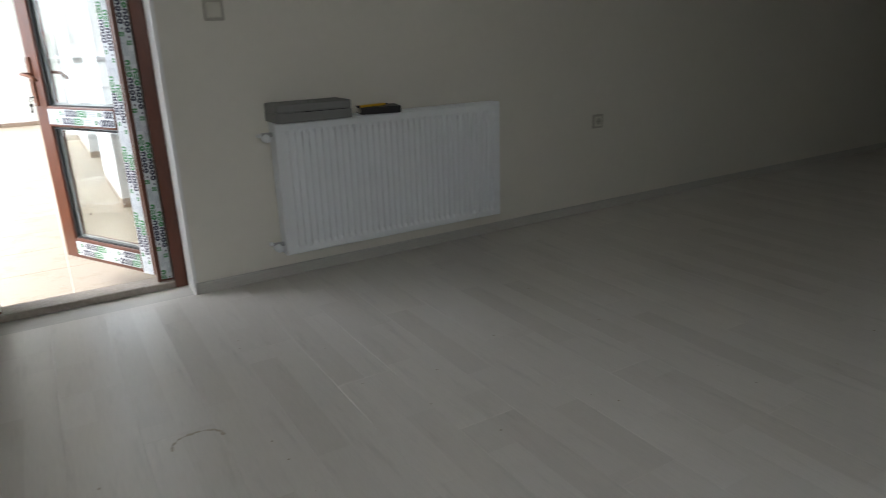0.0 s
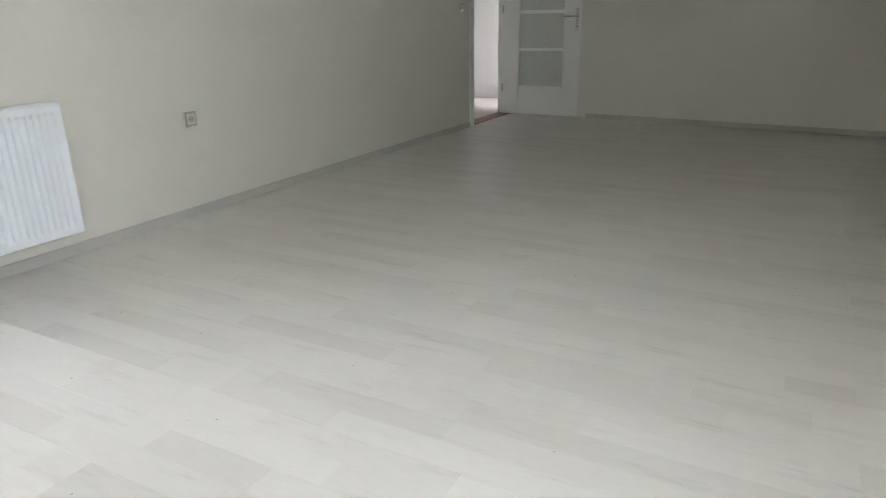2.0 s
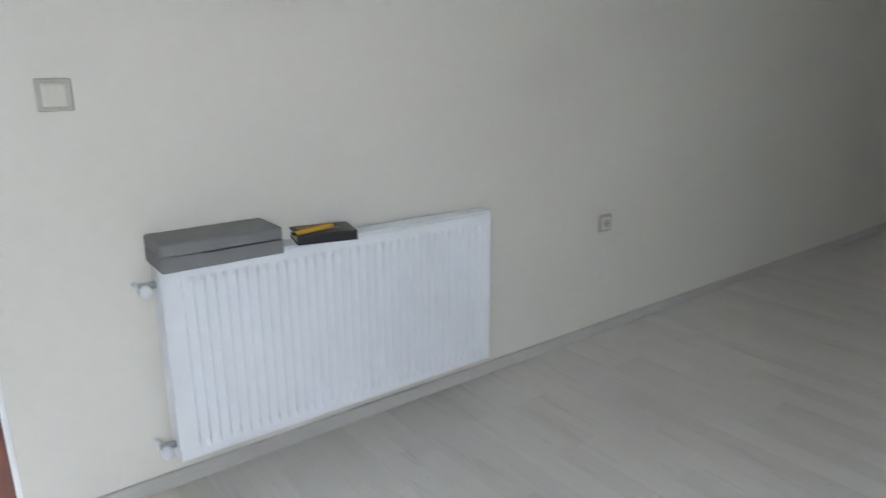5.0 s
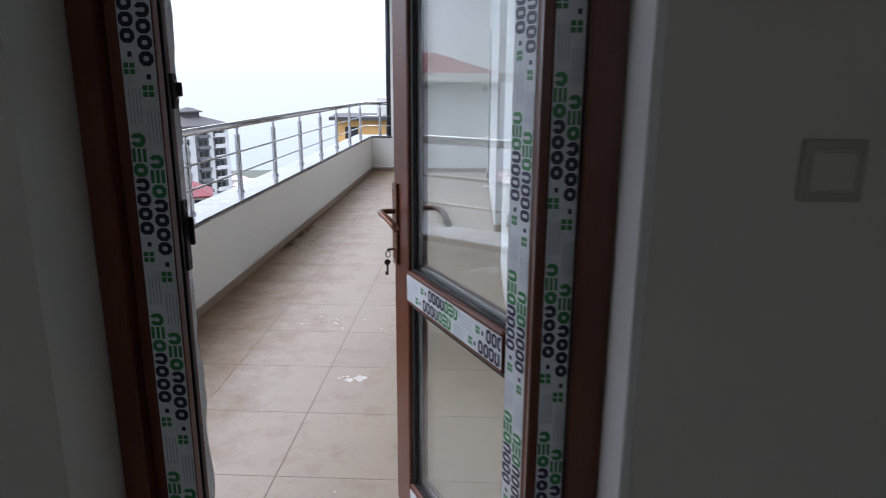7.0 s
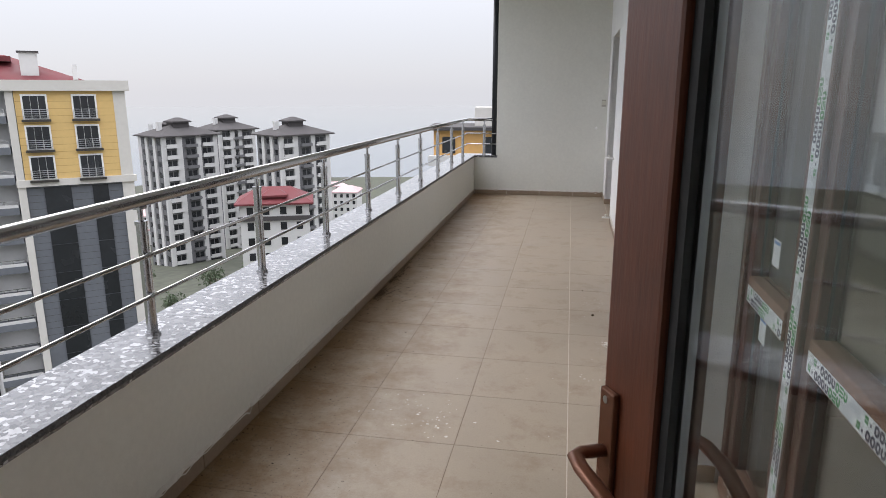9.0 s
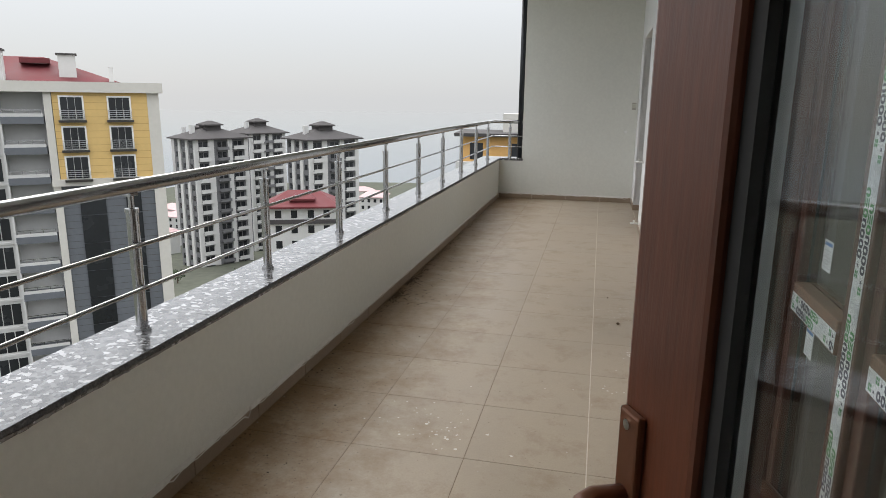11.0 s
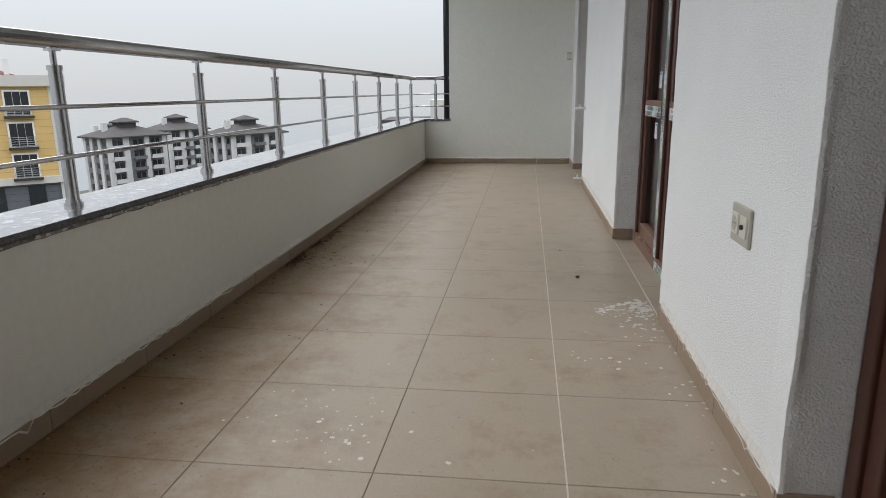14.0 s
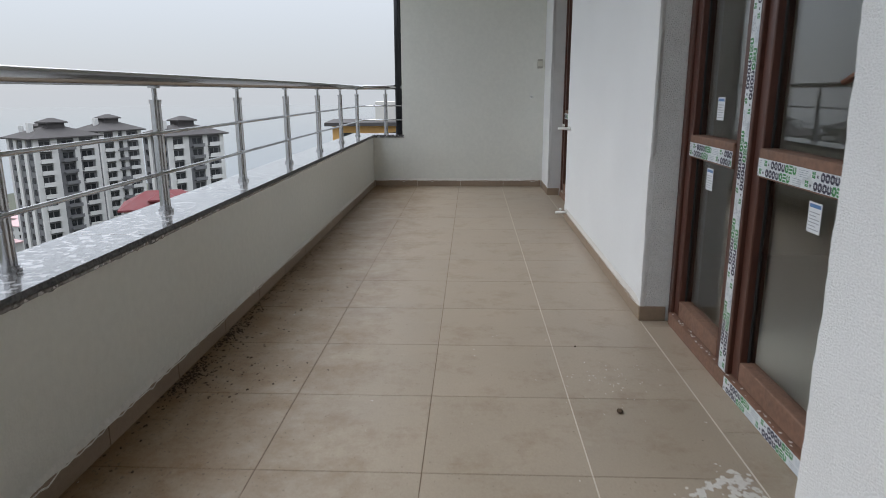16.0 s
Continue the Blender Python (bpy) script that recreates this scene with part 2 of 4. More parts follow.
M_SPACER = mat("spacer", (0.45, 0.46, 0.47), 0.35, 0.6, 0.05)
M_FILM = mat("protective_film", (0.70, 0.74, 0.77), 0.3, 0, 0.06, 14, 80, 0.1, 50)
M_NAVY = mat("navy_print", (0.02, 0.02, 0.055), 0.4, 0, 0.1)
M_GREEN = mat("green_print", (0.03, 0.24, 0.07), 0.4, 0, 0.1)
M_PALEPRINT = mat("pale_print", (0.36, 0.41, 0.46), 0.4, 0, 0.1)
M_GLASS = glass_mat("glass")
M_WHITE = mat("white_enamel", (0.80, 0.825, 0.84), 0.5, 0, 0.01, 0.5, 40)
M_DOORWHITE = mat("white_lacquer", (0.80, 0.80, 0.78), 0.35, 0, 0.02, 3, 40)
M_FROST = mat("frosted_glass", (0.55, 0.57, 0.52), 0.25, 0, 0.04, 30, 200, 0.3, 300)
M_SWITCH = mat("ivory_plastic", (0.62, 0.60, 0.52), 0.35, 0, 0.02)
M_SWITCH2 = mat("beige_plastic", (0.44, 0.42, 0.36), 0.4, 0, 0.03)
M_LAM = laminate_mat()
M_LAMGAP = mat("plank_joint", (0.42, 0.40, 0.37), 0.8, 0, 0.1)
M_BASE = mat("grey_baseboard", (0.50, 0.485, 0.45), 0.45, 0, 0.1, 3, 20, 0.03, 60, 0, (1, 12, 12))
M_BRONZE = mat("bronze_handle", (0.19, 0.075, 0.04), 0.3, 0.35, 0.12)
M_DARK = mat("dark_metal", (0.06, 0.055, 0.05), 0.4, 0.6, 0.15)
M_CHROME = mat("chrome", (0.7, 0.7, 0.7), 0.15, 1, 0.03)
M_CASE = mat("grey_plastic", (0.20, 0.20, 0.20), 0.55, 0, 0.04, 5, 90, 0.1, 300)
M_BOOKCOVER = mat("black_cover", (0.012, 0.011, 0.014), 0.4, 0, 0.2)
M_PAPER = mat("paper", (0.72, 0.68, 0.60), 0.8, 0, 0.06, 8, 80)
M_PICT = mat("brown_print", (0.22, 0.15, 0.10), 0.45, 0, 0.3, 25, 60)
M_PENCIL = mat("yellow_lacquer", (0.75, 0.42, 0.02), 0.35, 0, 0.03)
M_SOIL = mat("soil", (0.075, 0.05, 0.032), 0.95, 0, 0.4, 20, 80)
M_SPLASH = mat("dried_plaster", (0.68, 0.66, 0.62), 0.9, 0, 0.1, 20, 80)
M_PIPE = mat("black_pipe", (0.018, 0.02, 0.025), 0.35, 0.2, 0.1)
M_STICKER = mat("sticker_paper", (0.74, 0.77, 0.80), 0.45, 0, 0.03)
M_BLUE = mat("blue_print", (0.10, 0.22, 0.45), 0.5, 0, 0.05)
M_INKGREY = mat("grey_ink", (0.42, 0.44, 0.47), 0.5, 0, 0.05)
# outside
M_YELLOW = mat("yellow_cladding", (0.62, 0.42, 0.165), 0.7, 0, 0.07, 0.4, 3)
M_GREYPANEL = mat("slate_cladding", (0.115, 0.125, 0.14), 0.6, 0, 0.12, 0.4, 3)
M_CREAM = mat("cream_render", (0.55, 0.53, 0.49), 0.8, 0, 0.05, 0.3, 3)
M_WHITEWALL = mat("white_render", (0.52, 0.515, 0.505), 0.8, 0, 0.05, 0.3, 3)
M_TOWERGREY = mat("grey_render", (0.135, 0.135, 0.14), 0.8, 0, 0.08, 0.2, 2)
M_FARWIN = mat("far_pane", (0.016, 0.018, 0.021), 0.25, 0, 0.3, 0.5, 3, 0, 80, 0.6)
M_REDROOF = mat("red_metal_roof", (0.13, 0.021, 0.025), 0.7, 0, 0.14, 0.5, 4)
M_DARKROOF = mat("dark_roof", (0.06, 0.055, 0.055), 0.9, 0, 0.12, 0.3, 3)
M_ORANGE = mat("orange_cladding", (0.60, 0.34, 0.12), 0.7, 0, 0.06, 0.4, 3)
M_PINK = mat("pale_roof", (0.48, 0.33, 0.33), 0.7, 0, 0.1, 0.2, 2)
M_GROUND = mat("hillside", (0.06, 0.065, 0.045), 0.95, 0, 0.45, 0.03, 0.4)
M_SEA = mat("sea", (0.12, 0.14, 0.155), 0.05, 0, 0.03, 0.002, 0.01)
M_LEAF = mat("leaves", (0.06, 0.085, 0.045), 0.8, 0, 0.35, 0.6, 4)
M_BARK = mat("bark", (0.10, 0.075, 0.055), 0.9, 0, 0.2)


# ---- mesh helpers ----
def mesh_of(name, bm, material, smooth=False):
    me = bpy.data.meshes.new(name)
    bmesh.ops.recalc_face_normals(bm, faces=bm.faces)
    bm.to_mesh(me)
    bm.free()
    me.materials.append(material)
    if smooth:
        me.shade_smooth()
    return me


def part(name, bm, material, parent, label="", smooth=False):
    ob = new(name, mesh_of(name, bm, material, smooth))
    ob.parent = parent
    if label:
        ob["label"] = label
    return ob


def struct(name, bm, material, label, category):
    return tagged(new(name, mesh_of(name, bm, material)), label, category, kind="structure")


def thing(name, m, label, category, group="", kind=""):
    ob = new(name)
    ob.empty_display_size = 0.1
    ob.matrix_world = m
    return tagged(ob, label, category, group, kind)


def box(bm, x0, y0, z0, x1, y1, z1, bev=0.0, seg=1):
    vs = [bm.verts.new((x, y, z)) for x in (x0, x1) for y in (y0, y1) for z in (z0, z1)]
    fs = [bm.faces.new([vs[i] for i in f]) for f in ((0, 1, 3, 2), (4, 6, 7, 5), (0, 4, 5, 1), (2, 3, 7, 6), (0, 2, 6, 4), (1, 5, 7, 3))]
    if bev:
        es = list({e for f in fs for e in f.edges})
        bmesh.ops.bevel(bm, geom=es, offset=bev, segments=seg, affect="EDGES", profile=0.5)
    return bm


def B(x0, y0, z0, x1, y1, z1, bev=0.0, seg=1):
    return box(bmesh.new(), x0, y0, z0, x1, y1, z1, bev, seg)


def cyl(bm, p, q, r, n=14, r2=None):
    p, q = Vector(p), Vector(q)
    m = Matrix.Translation((p + q) / 2) @ (q - p).to_track_quat("Z", "Y").to_matrix().to_4x4()
    bmesh.ops.create_cone(bm, cap_ends=True, segments=n, radius1=r, radius2=r if r2 is None else r2, depth=(q - p).length, matrix=m)
    return bm


def C(p, q, r, n=14, r2=None):
    return cyl(bmesh.new(), p, q, r, n, r2)


def tube(pts, r, n=10, flat=1.0):
    """A bent round bar through pts."""
    bm = bmesh.new()
    rings = []
    for i, p in enumerate(pts):
        a, b = Vector(pts[max(0, i - 1)]), Vector(pts[min(len(pts) - 1, i + 1)])
        q = (b - a).to_track_quat("Z", "Y")
        rings.append([bm.verts.new(Vector(p) + q @ Vector((r * math.cos(k * 2 * math.pi / n), r * flat * math.sin(k * 2 * math.pi / n), 0))) for k in range(n)])
    for a, b in zip(rings, rings[1:]):
        for k in range(n):
            bm.faces.new((a[k], a[(k + 1) % n], b[(k + 1) % n], b[k]))
    bm.faces.new(rings[0][::-1])
    bm.faces.new(rings[-1])
    return bm


# ---- plan ----
R = 0.14          # room floor above the balcony tiles
XW, XP = 0.345, -1.61     # balcony: house wall, parapet inner face
YE = 10.3         # end wall
ROOM_X0, ROOM_Y0, ROOM_X1 = -1.0, -4.12, 7.44
TOP, TOPB = 2.85, 3.3
WINS = [(0.95, 2.715), (4.075, 5.66), (8.30, 9.65)]
XF = 0.475        # outer face of the balcony windows
WH = 2.25

# room
bm = B(ROOM_X0 - 0.2, ROOM_Y0 - 0.2, -0.15, 8.4, 0.15, R - 0.012)
struct("floor", bm, M_LAMGAP, "pale whitewashed laminate floor of an empty room", "floor")
bm = B(ROOM_X0 - 0.2, ROOM_Y0 - 0.2, TOP, 9.0, 2.2, TOP + 0.2)
struct("ceiling", bm, M_CEIL, "plain white painted room ceiling", "ceiling")
bm = bmesh.new()
box(bm, XW, 0.0, -0.15, 6.0, 0.27, TOP)
box(bm, 6.0, 0.0, -0.15, 6.40, 0.17, TOP)
box(bm, 6.40, 0.0, 2.2, 7.47, 0.17, TOP)
box(bm, 7.47, 0.0, -0.15, 8.4, 0.17, TOP)
box(bm, -0.515, 0.0, 2.36, XW, 0.27, TOP)
box(bm, ROOM_X0 - 0.2, 0.0, -0.15, -0.515, 0.27, TOP)
struct("wall_north", bm, M_ROOM, "pale cream painted wall with a radiator and two door openings", "wall")
bm = bmesh.new()
vs = [bm.verts.new(p) for z in (-0.15, TOP) for p in ((7.46, -0.003, z), (7.10, ROOM_Y0 - 0.1, z), (7.4, ROOM_Y0 - 0.1, z), (7.8, -0.003, z))]
for f in ((0, 1, 2, 3), (7, 6, 5, 4), (0, 4, 5, 1), (1, 5, 6, 2), (2, 6, 7, 3), (3, 7, 4, 0)):
    bm.faces.new([vs[i] for i in f])
struct("wall_east", bm, M_ROOM, "bare cream painted end wall of the room", "wall")
# The opening in this wall is added, out of view, to let light in.
bm = bmesh.new()
box(bm, ROOM_X0 - 0.2, ROOM_Y0 - 0.2, -0.15, -0.75, ROOM_Y0, TOP)
box(bm, 0.25, ROOM_Y0 - 0.2, -0.15, 7.8, ROOM_Y0, TOP)
box(bm, -0.75, ROOM_Y0 - 0.2, -0.15, 0.25, ROOM_Y0, 1.2)
box(bm, -0.75, ROOM_Y0 - 0.2, 2.2, 0.25, ROOM_Y0, TOP)
struct("wall_south", bm, M_ROOM, "cream painted long wall with an added unseen window", "wall")
struct("wall_west", B(ROOM_X0 - 0.2, ROOM_Y0, -0.15, ROOM_X0, -0.003, TOP), M_ROOM, "bare cream painted wall", "wall")
# Unseen window, placed and sized for the room's brightness.
win = thing("window_4", pose(-0.25, ROOM_Y0 - 0.1, 1.2), "unseen small brown-framed window, added to light the room", "window", kind="structure")
for x in (-0.5, 0.44):
    part("window_frame", B(x, -0.035, 0, x + 0.06, 0.035, 1.0, 0.004), M_PVC, win)
for z in (0, 0.94):
    part("window_frame", B(-0.44, -0.03, z, 0.44, 0.03, z + 0.06, 0.004), M_PVC, win)
pane = part("pane", B(-0.44, -0.006, 0.06, 0.44, 0.006, 0.94), M_GLASS, win)
pane.visible_shadow = False

# baseboards
def baseboard(x0, y0, x1, y1):
    struct("baseboard", B(x0, y0, R - 0.01, x1, y1, R + 0.052, 0.004), M_BASE, "low grey laminate baseboard along the wall", "baseboard")

baseboard(XW, -0.014, 6.32, -0.001)
baseboard(-0.98, -0.014, -0.515, -0.001)
baseboard(ROOM_X0, ROOM_Y0 + 0.001, 7.1, ROOM_Y0 + 0.015)
ob = struct("baseboard", B(-0.014, -4.08, R - 0.01, 0, -0.92, R + 0.052, 0.004), M_BASE, "low grey laminate baseboard along the wall", "baseboard")
ob.matrix_world = pose(7.458, 0, 0, 0, 0, -math.degrees(math.atan(0.36 / 4.22)))

# hall behind the glazed door
M_HALLFLOOR = mat("hall_laminate", (0.22, 0.175, 0.15), 0.4, 0, 0.14, 2, 20, 0.04, 60, 0, (1.2, 14, 1))
struct("hall_floor", B(5.2, 0.15, -0.15, 9.0, 2.0, R - 0.002), M_HALLFLOOR, "grey-brown laminate hall floor", "floor")
bm = bmesh.new()
box(bm, 5.0, 1.9, -0.1, 9.0, 2.1, TOP)
box(bm, 5.0, 0.27, -0.1, 5.2, 1.9, TOP)
box(bm, 8.8, 0.27, -0.1, 9.0, 1.9, TOP)
struct("hall_wall", bm, mat("hall_paint", (0.6, 0.56, 0.55), 0.75, 0, 0.02, 1, 30), "pale pinkish hall wall behind the door", "wall")
struct("hall_baseboard", B(5.2, 1.884, R, 8.8, 1.899, R + 0.13, 0.004), M_DOORWHITE, "white baseboard in the hall", "baseboard")
# Unseen area lamp, added only to brighten the hall; no fixture is built.
hall = new("hall_fill", bpy.data.lights.new("hall_fill", "AREA"))
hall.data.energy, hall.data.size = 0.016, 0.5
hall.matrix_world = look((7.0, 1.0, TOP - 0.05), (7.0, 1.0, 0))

# balcony
struct("balcony_floor", B(-2.0, 0.15, -0.2, XW + 0.3, YE + 0.3, -0.002), M_GROUT, "screed bed and grout of the balcony floor", "floor")
struct("balcony_ceiling", B(-2.0, 0.27, TOPB, XW + 0.3, YE + 0.3, TOPB + 0.2), M_CEIL, "white painted soffit above the balcony", "ceiling")
bm = bmesh.new()
edges = [0.275] + [v for w in WINS for v in w] + [YE + 0.25]
for a, b in zip(edges[::2], edges[1::2]):
    box(bm, XW, a, -0.2, XW + 0.27, b, TOPB)
for a, b in WINS:
    box(bm, XW, a, WH, XW + 0.27, b, TOPB)
struct("balcony_wall", bm, M_STUCCO, "white roughcast house wall along the balcony", "wall")
for a, b in WINS:
    for y0, y1 in ((a, a + 0.003), (b - 0.003, b)):
        struct("window_reveal", B(XW + 0.001, y0, 0.0, XF, y1, WH), M_REVEAL, "grey roughcast reveal beside the balcony window", "reveal")
lip_rng = random.Random(8)
for a, b in WINS:
    for y, sg in ((a, 1), (b, -1)):
        bm = bmesh.new()
        rows_, drift = [], 0.004
        for i in range(91):
            drift = min(0.013, max(0.0, drift + lip_rng.uniform(-0.004, 0.004)))
            z = i * 0.025
            w = drift + lip_rng.uniform(0, 0.003)
            rows_.append([bm.verts.new(p) for p in ((XW + 0.0015, y - sg * 0.14, z), (XW - 0.006, y + sg * w, z), (XW + 0.004, y + sg * (w + 0.001), z), (XW + 0.02, y + sg * 0.0035, z))])
        for p, q in zip(rows_, rows_[1:]):
            for k in range(3):
                bm.faces.new((p[k], p[k + 1], q[k + 1], q[k]))
        struct("plaster_lip", bm, M_STUCCO, "ragged white plaster edge at the window opening", "trim")
struct("balcony_end_wall", B(-1.27, YE, -0.2, XW, YE + 0.25, TOPB), M_PARAPET, "smooth white painted wall closing the balcony", "wall")
bm = B(-1.99, 0.275, -0.2, -0.459, 0.37, TOPB)
rows_, drift = [], 0.004
for i in range(120):
    drift = min(0.012, max(0.0, drift + lip_rng.uniform(-0.004, 0.004)))
    z, w = i * 0.0275, drift + lip_rng.uniform(0, 0.003)
    rows_.append([bm.verts.new(p) for p in ((-0.4585, 0.279, z), (-0.456 + w * 0.6, 0.335, z), (-0.458 + w, 0.374, z), (-0.51, 0.3705, z))])
for p, q in zip(rows_, rows_[1:]):
    for k in range(3):
        bm.faces.new((p[k], p[k + 1], q[k + 1], q[k]))
struct("outer_reveal", bm, M_STUCCO, "roughcast outer wall beside the balcony door", "wall")
bm = bmesh.new()
box(bm, -1.87, 0.40, -0.2, XP, YE + 0.26, 0.565)
box(bm, XP, YE, -0.2, -1.27, YE + 0.26, 0.565)
struct("parapet", bm, M_PARAPET, "low white rendered balcony parapet", "parapet")
# closed rooms behind the windows
bm = bmesh.new()
box(bm, XW + 0.27, 0.27, -0.2, 3.9, YE + 0.25, 0.0)
box(bm, XW + 0.27, 0.27, TOP, 3.9, YE + 0.25, TOP + 0.1)
box(bm, 3.9, 0.27, -0.2, 4.0, YE + 0.25, TOP)
box(bm, XW + 0.27, YE + 0.25, -0.2, 4.0, YE + 0.35, TOP)
for y in (3.4, 7.0):
    box(bm, XW + 0.27, y, 0.0, 3.9, y + 0.1, TOP)
struct("inner_rooms", bm, M_ROOM, "bare unlit rooms behind the balcony windows", "room")

# coping slabs with a rough dark edge
coping = thing("coping", pose(-1.74, 0.4, 0.565), "wet grey speckled granite coping on the parapet", "coping", kind="structure")
y = 0.0
while y < 9.9:
    y1 = min(y + 1.1, 10.16)
    if 10.16 - y1 < 0.3:
        y1 = 10.16
    part("slab", B(-0.15, y + 0.001, 0, 0.142, y1 - 0.001, 0.033, 0.002), M_GRANITE, coping)
    y = y1
part("slab", B(0.144, 9.885, 0, 0.49, 10.16, 0.033, 0.002), M_GRANITE, coping)
rng = random.Random(4)
bm = bmesh.new()
n = 420
row0, row1, row2 = [], [], []
for i in range(n + 1):
    yy = i * 9.88 / n
    j = rng.uniform(0, 0.004)
    d = rng.choice((0, 0, 0, rng.uniform(0, 0.005)))
    row0.append(bm.verts.new((0.1425, yy, 0.0325)))
    row1.append(bm.verts.new((0.146 + j, yy, 0.018)))
    row2.append(bm.verts.new((0.1305, yy, -0.004 - d)))
for i in range(n):
    bm.faces.new((row0[i], row0[i + 1], row1[i + 1], row1[i]))
    bm.faces.new((row1[i], row1[i + 1], row2[i + 1], row2[i]))
part("rough_edge", bm, M_GRANITE_EDGE, coping, "broken dark granite edge")

# railing
PX, PZ = -1.75, 0.598
rail = thing("railing", pose(PX, 0.4, PZ), "shiny stainless steel tube railing with droplets", "railing")
post_me = {}
def post(x, y):
    if not post_me:
        a = cyl(bmesh.new(), (0, 0, 0), (0, 0, 0.44), 0.021, 16)
        cyl(a, (0, 0, 0), (0, 0, 0.012), 0.030, 18)
        cyl(a, (0, 0, 0.012), (0, 0, 0.02), 0.025, 18)
        post_me["a"] = mesh_of("post", a, M_STEEL)
        b = cyl(bmesh.new(), (0, 0, 0.44), (0, 0, 0.455), 0.024, 16)
        cyl(b, (0, 0, 0.455), (0, 0, 0.505), 0.010, 12)
        box(b, -0.016, -0.02, 0.500, 0.016, 0.02, 0.510)
        post_me["b"] = mesh_of("collar", b, M_STEEL)
        for me in post_me.values():
            me.shade_smooth()
            me.set_sharp_from_angle(angle=0.6)
    for k, nm in (("a", "post"), ("b", "collar")):
        o = new(nm, post_me[k])
        o.parent, o.location = rail, (x, y, 0)

for k in range(-2, 9):
    post(0, 2.38 + 0.961 * k - 0.4)
post(0.28, YE + 0.09 - 0.4)
LY = YE + 0.09 - 0.4
part("handrail", tube([(0, 0.0, 0.532), (0, LY - 0.03, 0.532), (0.03, LY, 0.532), (0.47, LY, 0.532)], 0.025, 20), M_STEEL, rail, smooth=True)
for z in (0.165, 0.325):
    part("rail_bar", C((0.029, 0.0, z), (0.029, LY, z), 0.008, 10), M_STEEL, rail, smooth=True)
    part("rail_bar", C((0.0, LY - 0.029, z), (0.47, LY - 0.029, z), 0.008, 10), M_STEEL, rail, smooth=True)
pipe = tagged(new("drain_pipe", mesh_of("drain_pipe", C((-1.315, YE + 0.1, 0.598), (-1.315, YE + 0.1, TOPB), 0.042, 16), M_PIPE, True)), "black rain pipe standing beside the end wall", "pipe")


# ---- protective film with its print ----
def glyph(bm, u, v, kind, s, put, quad):
    """A plain printed block, bold and with cut corners: closed ring, open ring or split bars."""
    w, t, c = 0.0220, 0.0072, 0.006
    if kind == 2:
        for f in (0.0, 0.38, 0.76):
            put(bm, u, v + s * f, u + w, v + s * (f + 0.24))
        return
    out = [(c, 0), (w - c, 0), (w, c), (w, s - c), (w - c, s), (c, s), (0, s - c), (0, c)]
    inn = [(t + 0.002, t), (w - t - 0.002, t), (w - t, t + 0.002), (w - t, s - t - 0.002), (w - t - 0.002, s - t), (t + 0.002, s - t), (t, s - t - 0.002), (t, t + 0.002)]
    for i in range(8):
        if kind == 1 and i == 4:
            continue
        j = (i + 1) % 8
        quad(bm, [(u + x, v + y) for x, y in (out[i], out[j], inn[j], inn[i])])


def film(parent, o, ua, va, length, width, rows=2, start=0.0):
    """A strip from o: ua along it, va across it; both unit vectors. The print repeats along it."""
    o, ua, va = Vector(o), Vector(ua), Vector(va)
    na = ua.cross(va)
    def put_at(h):
        def put(bm, a, b, c, d):
            a, c = max(0.0, a), min(length, c)
            if c - a < 0.0015:
                return
            bm.faces.new([bm.verts.new(o + ua * x + va * y + na * h) for x, y in ((a, b), (c, b), (c, d), (a, d))])
        return put
    def quad(bm, pts):
        if min(p[0] for p in pts) < 0 or max(p[0] for p in pts) > length:
            return
        bm.faces.new([bm.verts.new(o + ua * x + va * y + na * 0.0016) for x, y in pts])
    bm = bmesh.new()
    vs = [[bm.verts.new(o + ua * x + va * y + na * h) for x, y in ((0, 0), (length, 0), (length, width), (0, width))] for h in (0.0002, 0.0010)]
    bm.faces.new(vs[1])
    for i in range(4):
        bm.faces.new((vs[0][i], vs[0][(i + 1) % 4], vs[1][(i + 1) % 4], vs[1][i]))
    strip = part("protective_film", bm, M_FILM, parent, "pale blue printed protective film")
    navy, green, pale = bmesh.new(), bmesh.new(), bmesh.new()
    put = put_at(0.0016)
    s = min(0.034, width / rows * 0.86)
    for r in range(rows):
        v = width * (r + 0.5) / rows - s / 2
        u = start - 0.31 + 0.035 * r
        while u < length:
            for i, k in enumerate((0, 0, 0, 1)):
                glyph(navy, u + i * 0.0245, v, k, s, put, quad)
            for i, k in enumerate((0, 2, 1)):
                glyph(green, u + 0.098 + i * 0.0245, v, k, s, put, quad)
            for q in range(4):
                put(pale, u + 0.185, v + q * s / 4, u + 0.24, v + q * s / 4 + 0.0016)
            for q in range(4):
                put(green, u + 0.262 + (q % 2) * 0.010, v + s * 0.2 + (q // 2) * 0.010, u + 0.270 + (q % 2) * 0.010, v + s * 0.2 + (q // 2) * 0.010 + 0.008)
            put(navy, u + 0.289, v + s * 0.3, u + 0.297, v + s * 0.6)
            u += 0.31
    for b, m in ((navy, M_NAVY), (green, M_GREEN), (pale, M_PALEPRINT)):
        if b.faces:
            tagged(part("print", b, m, strip), kind="stuff")
        else:
            b.free()
    return strip


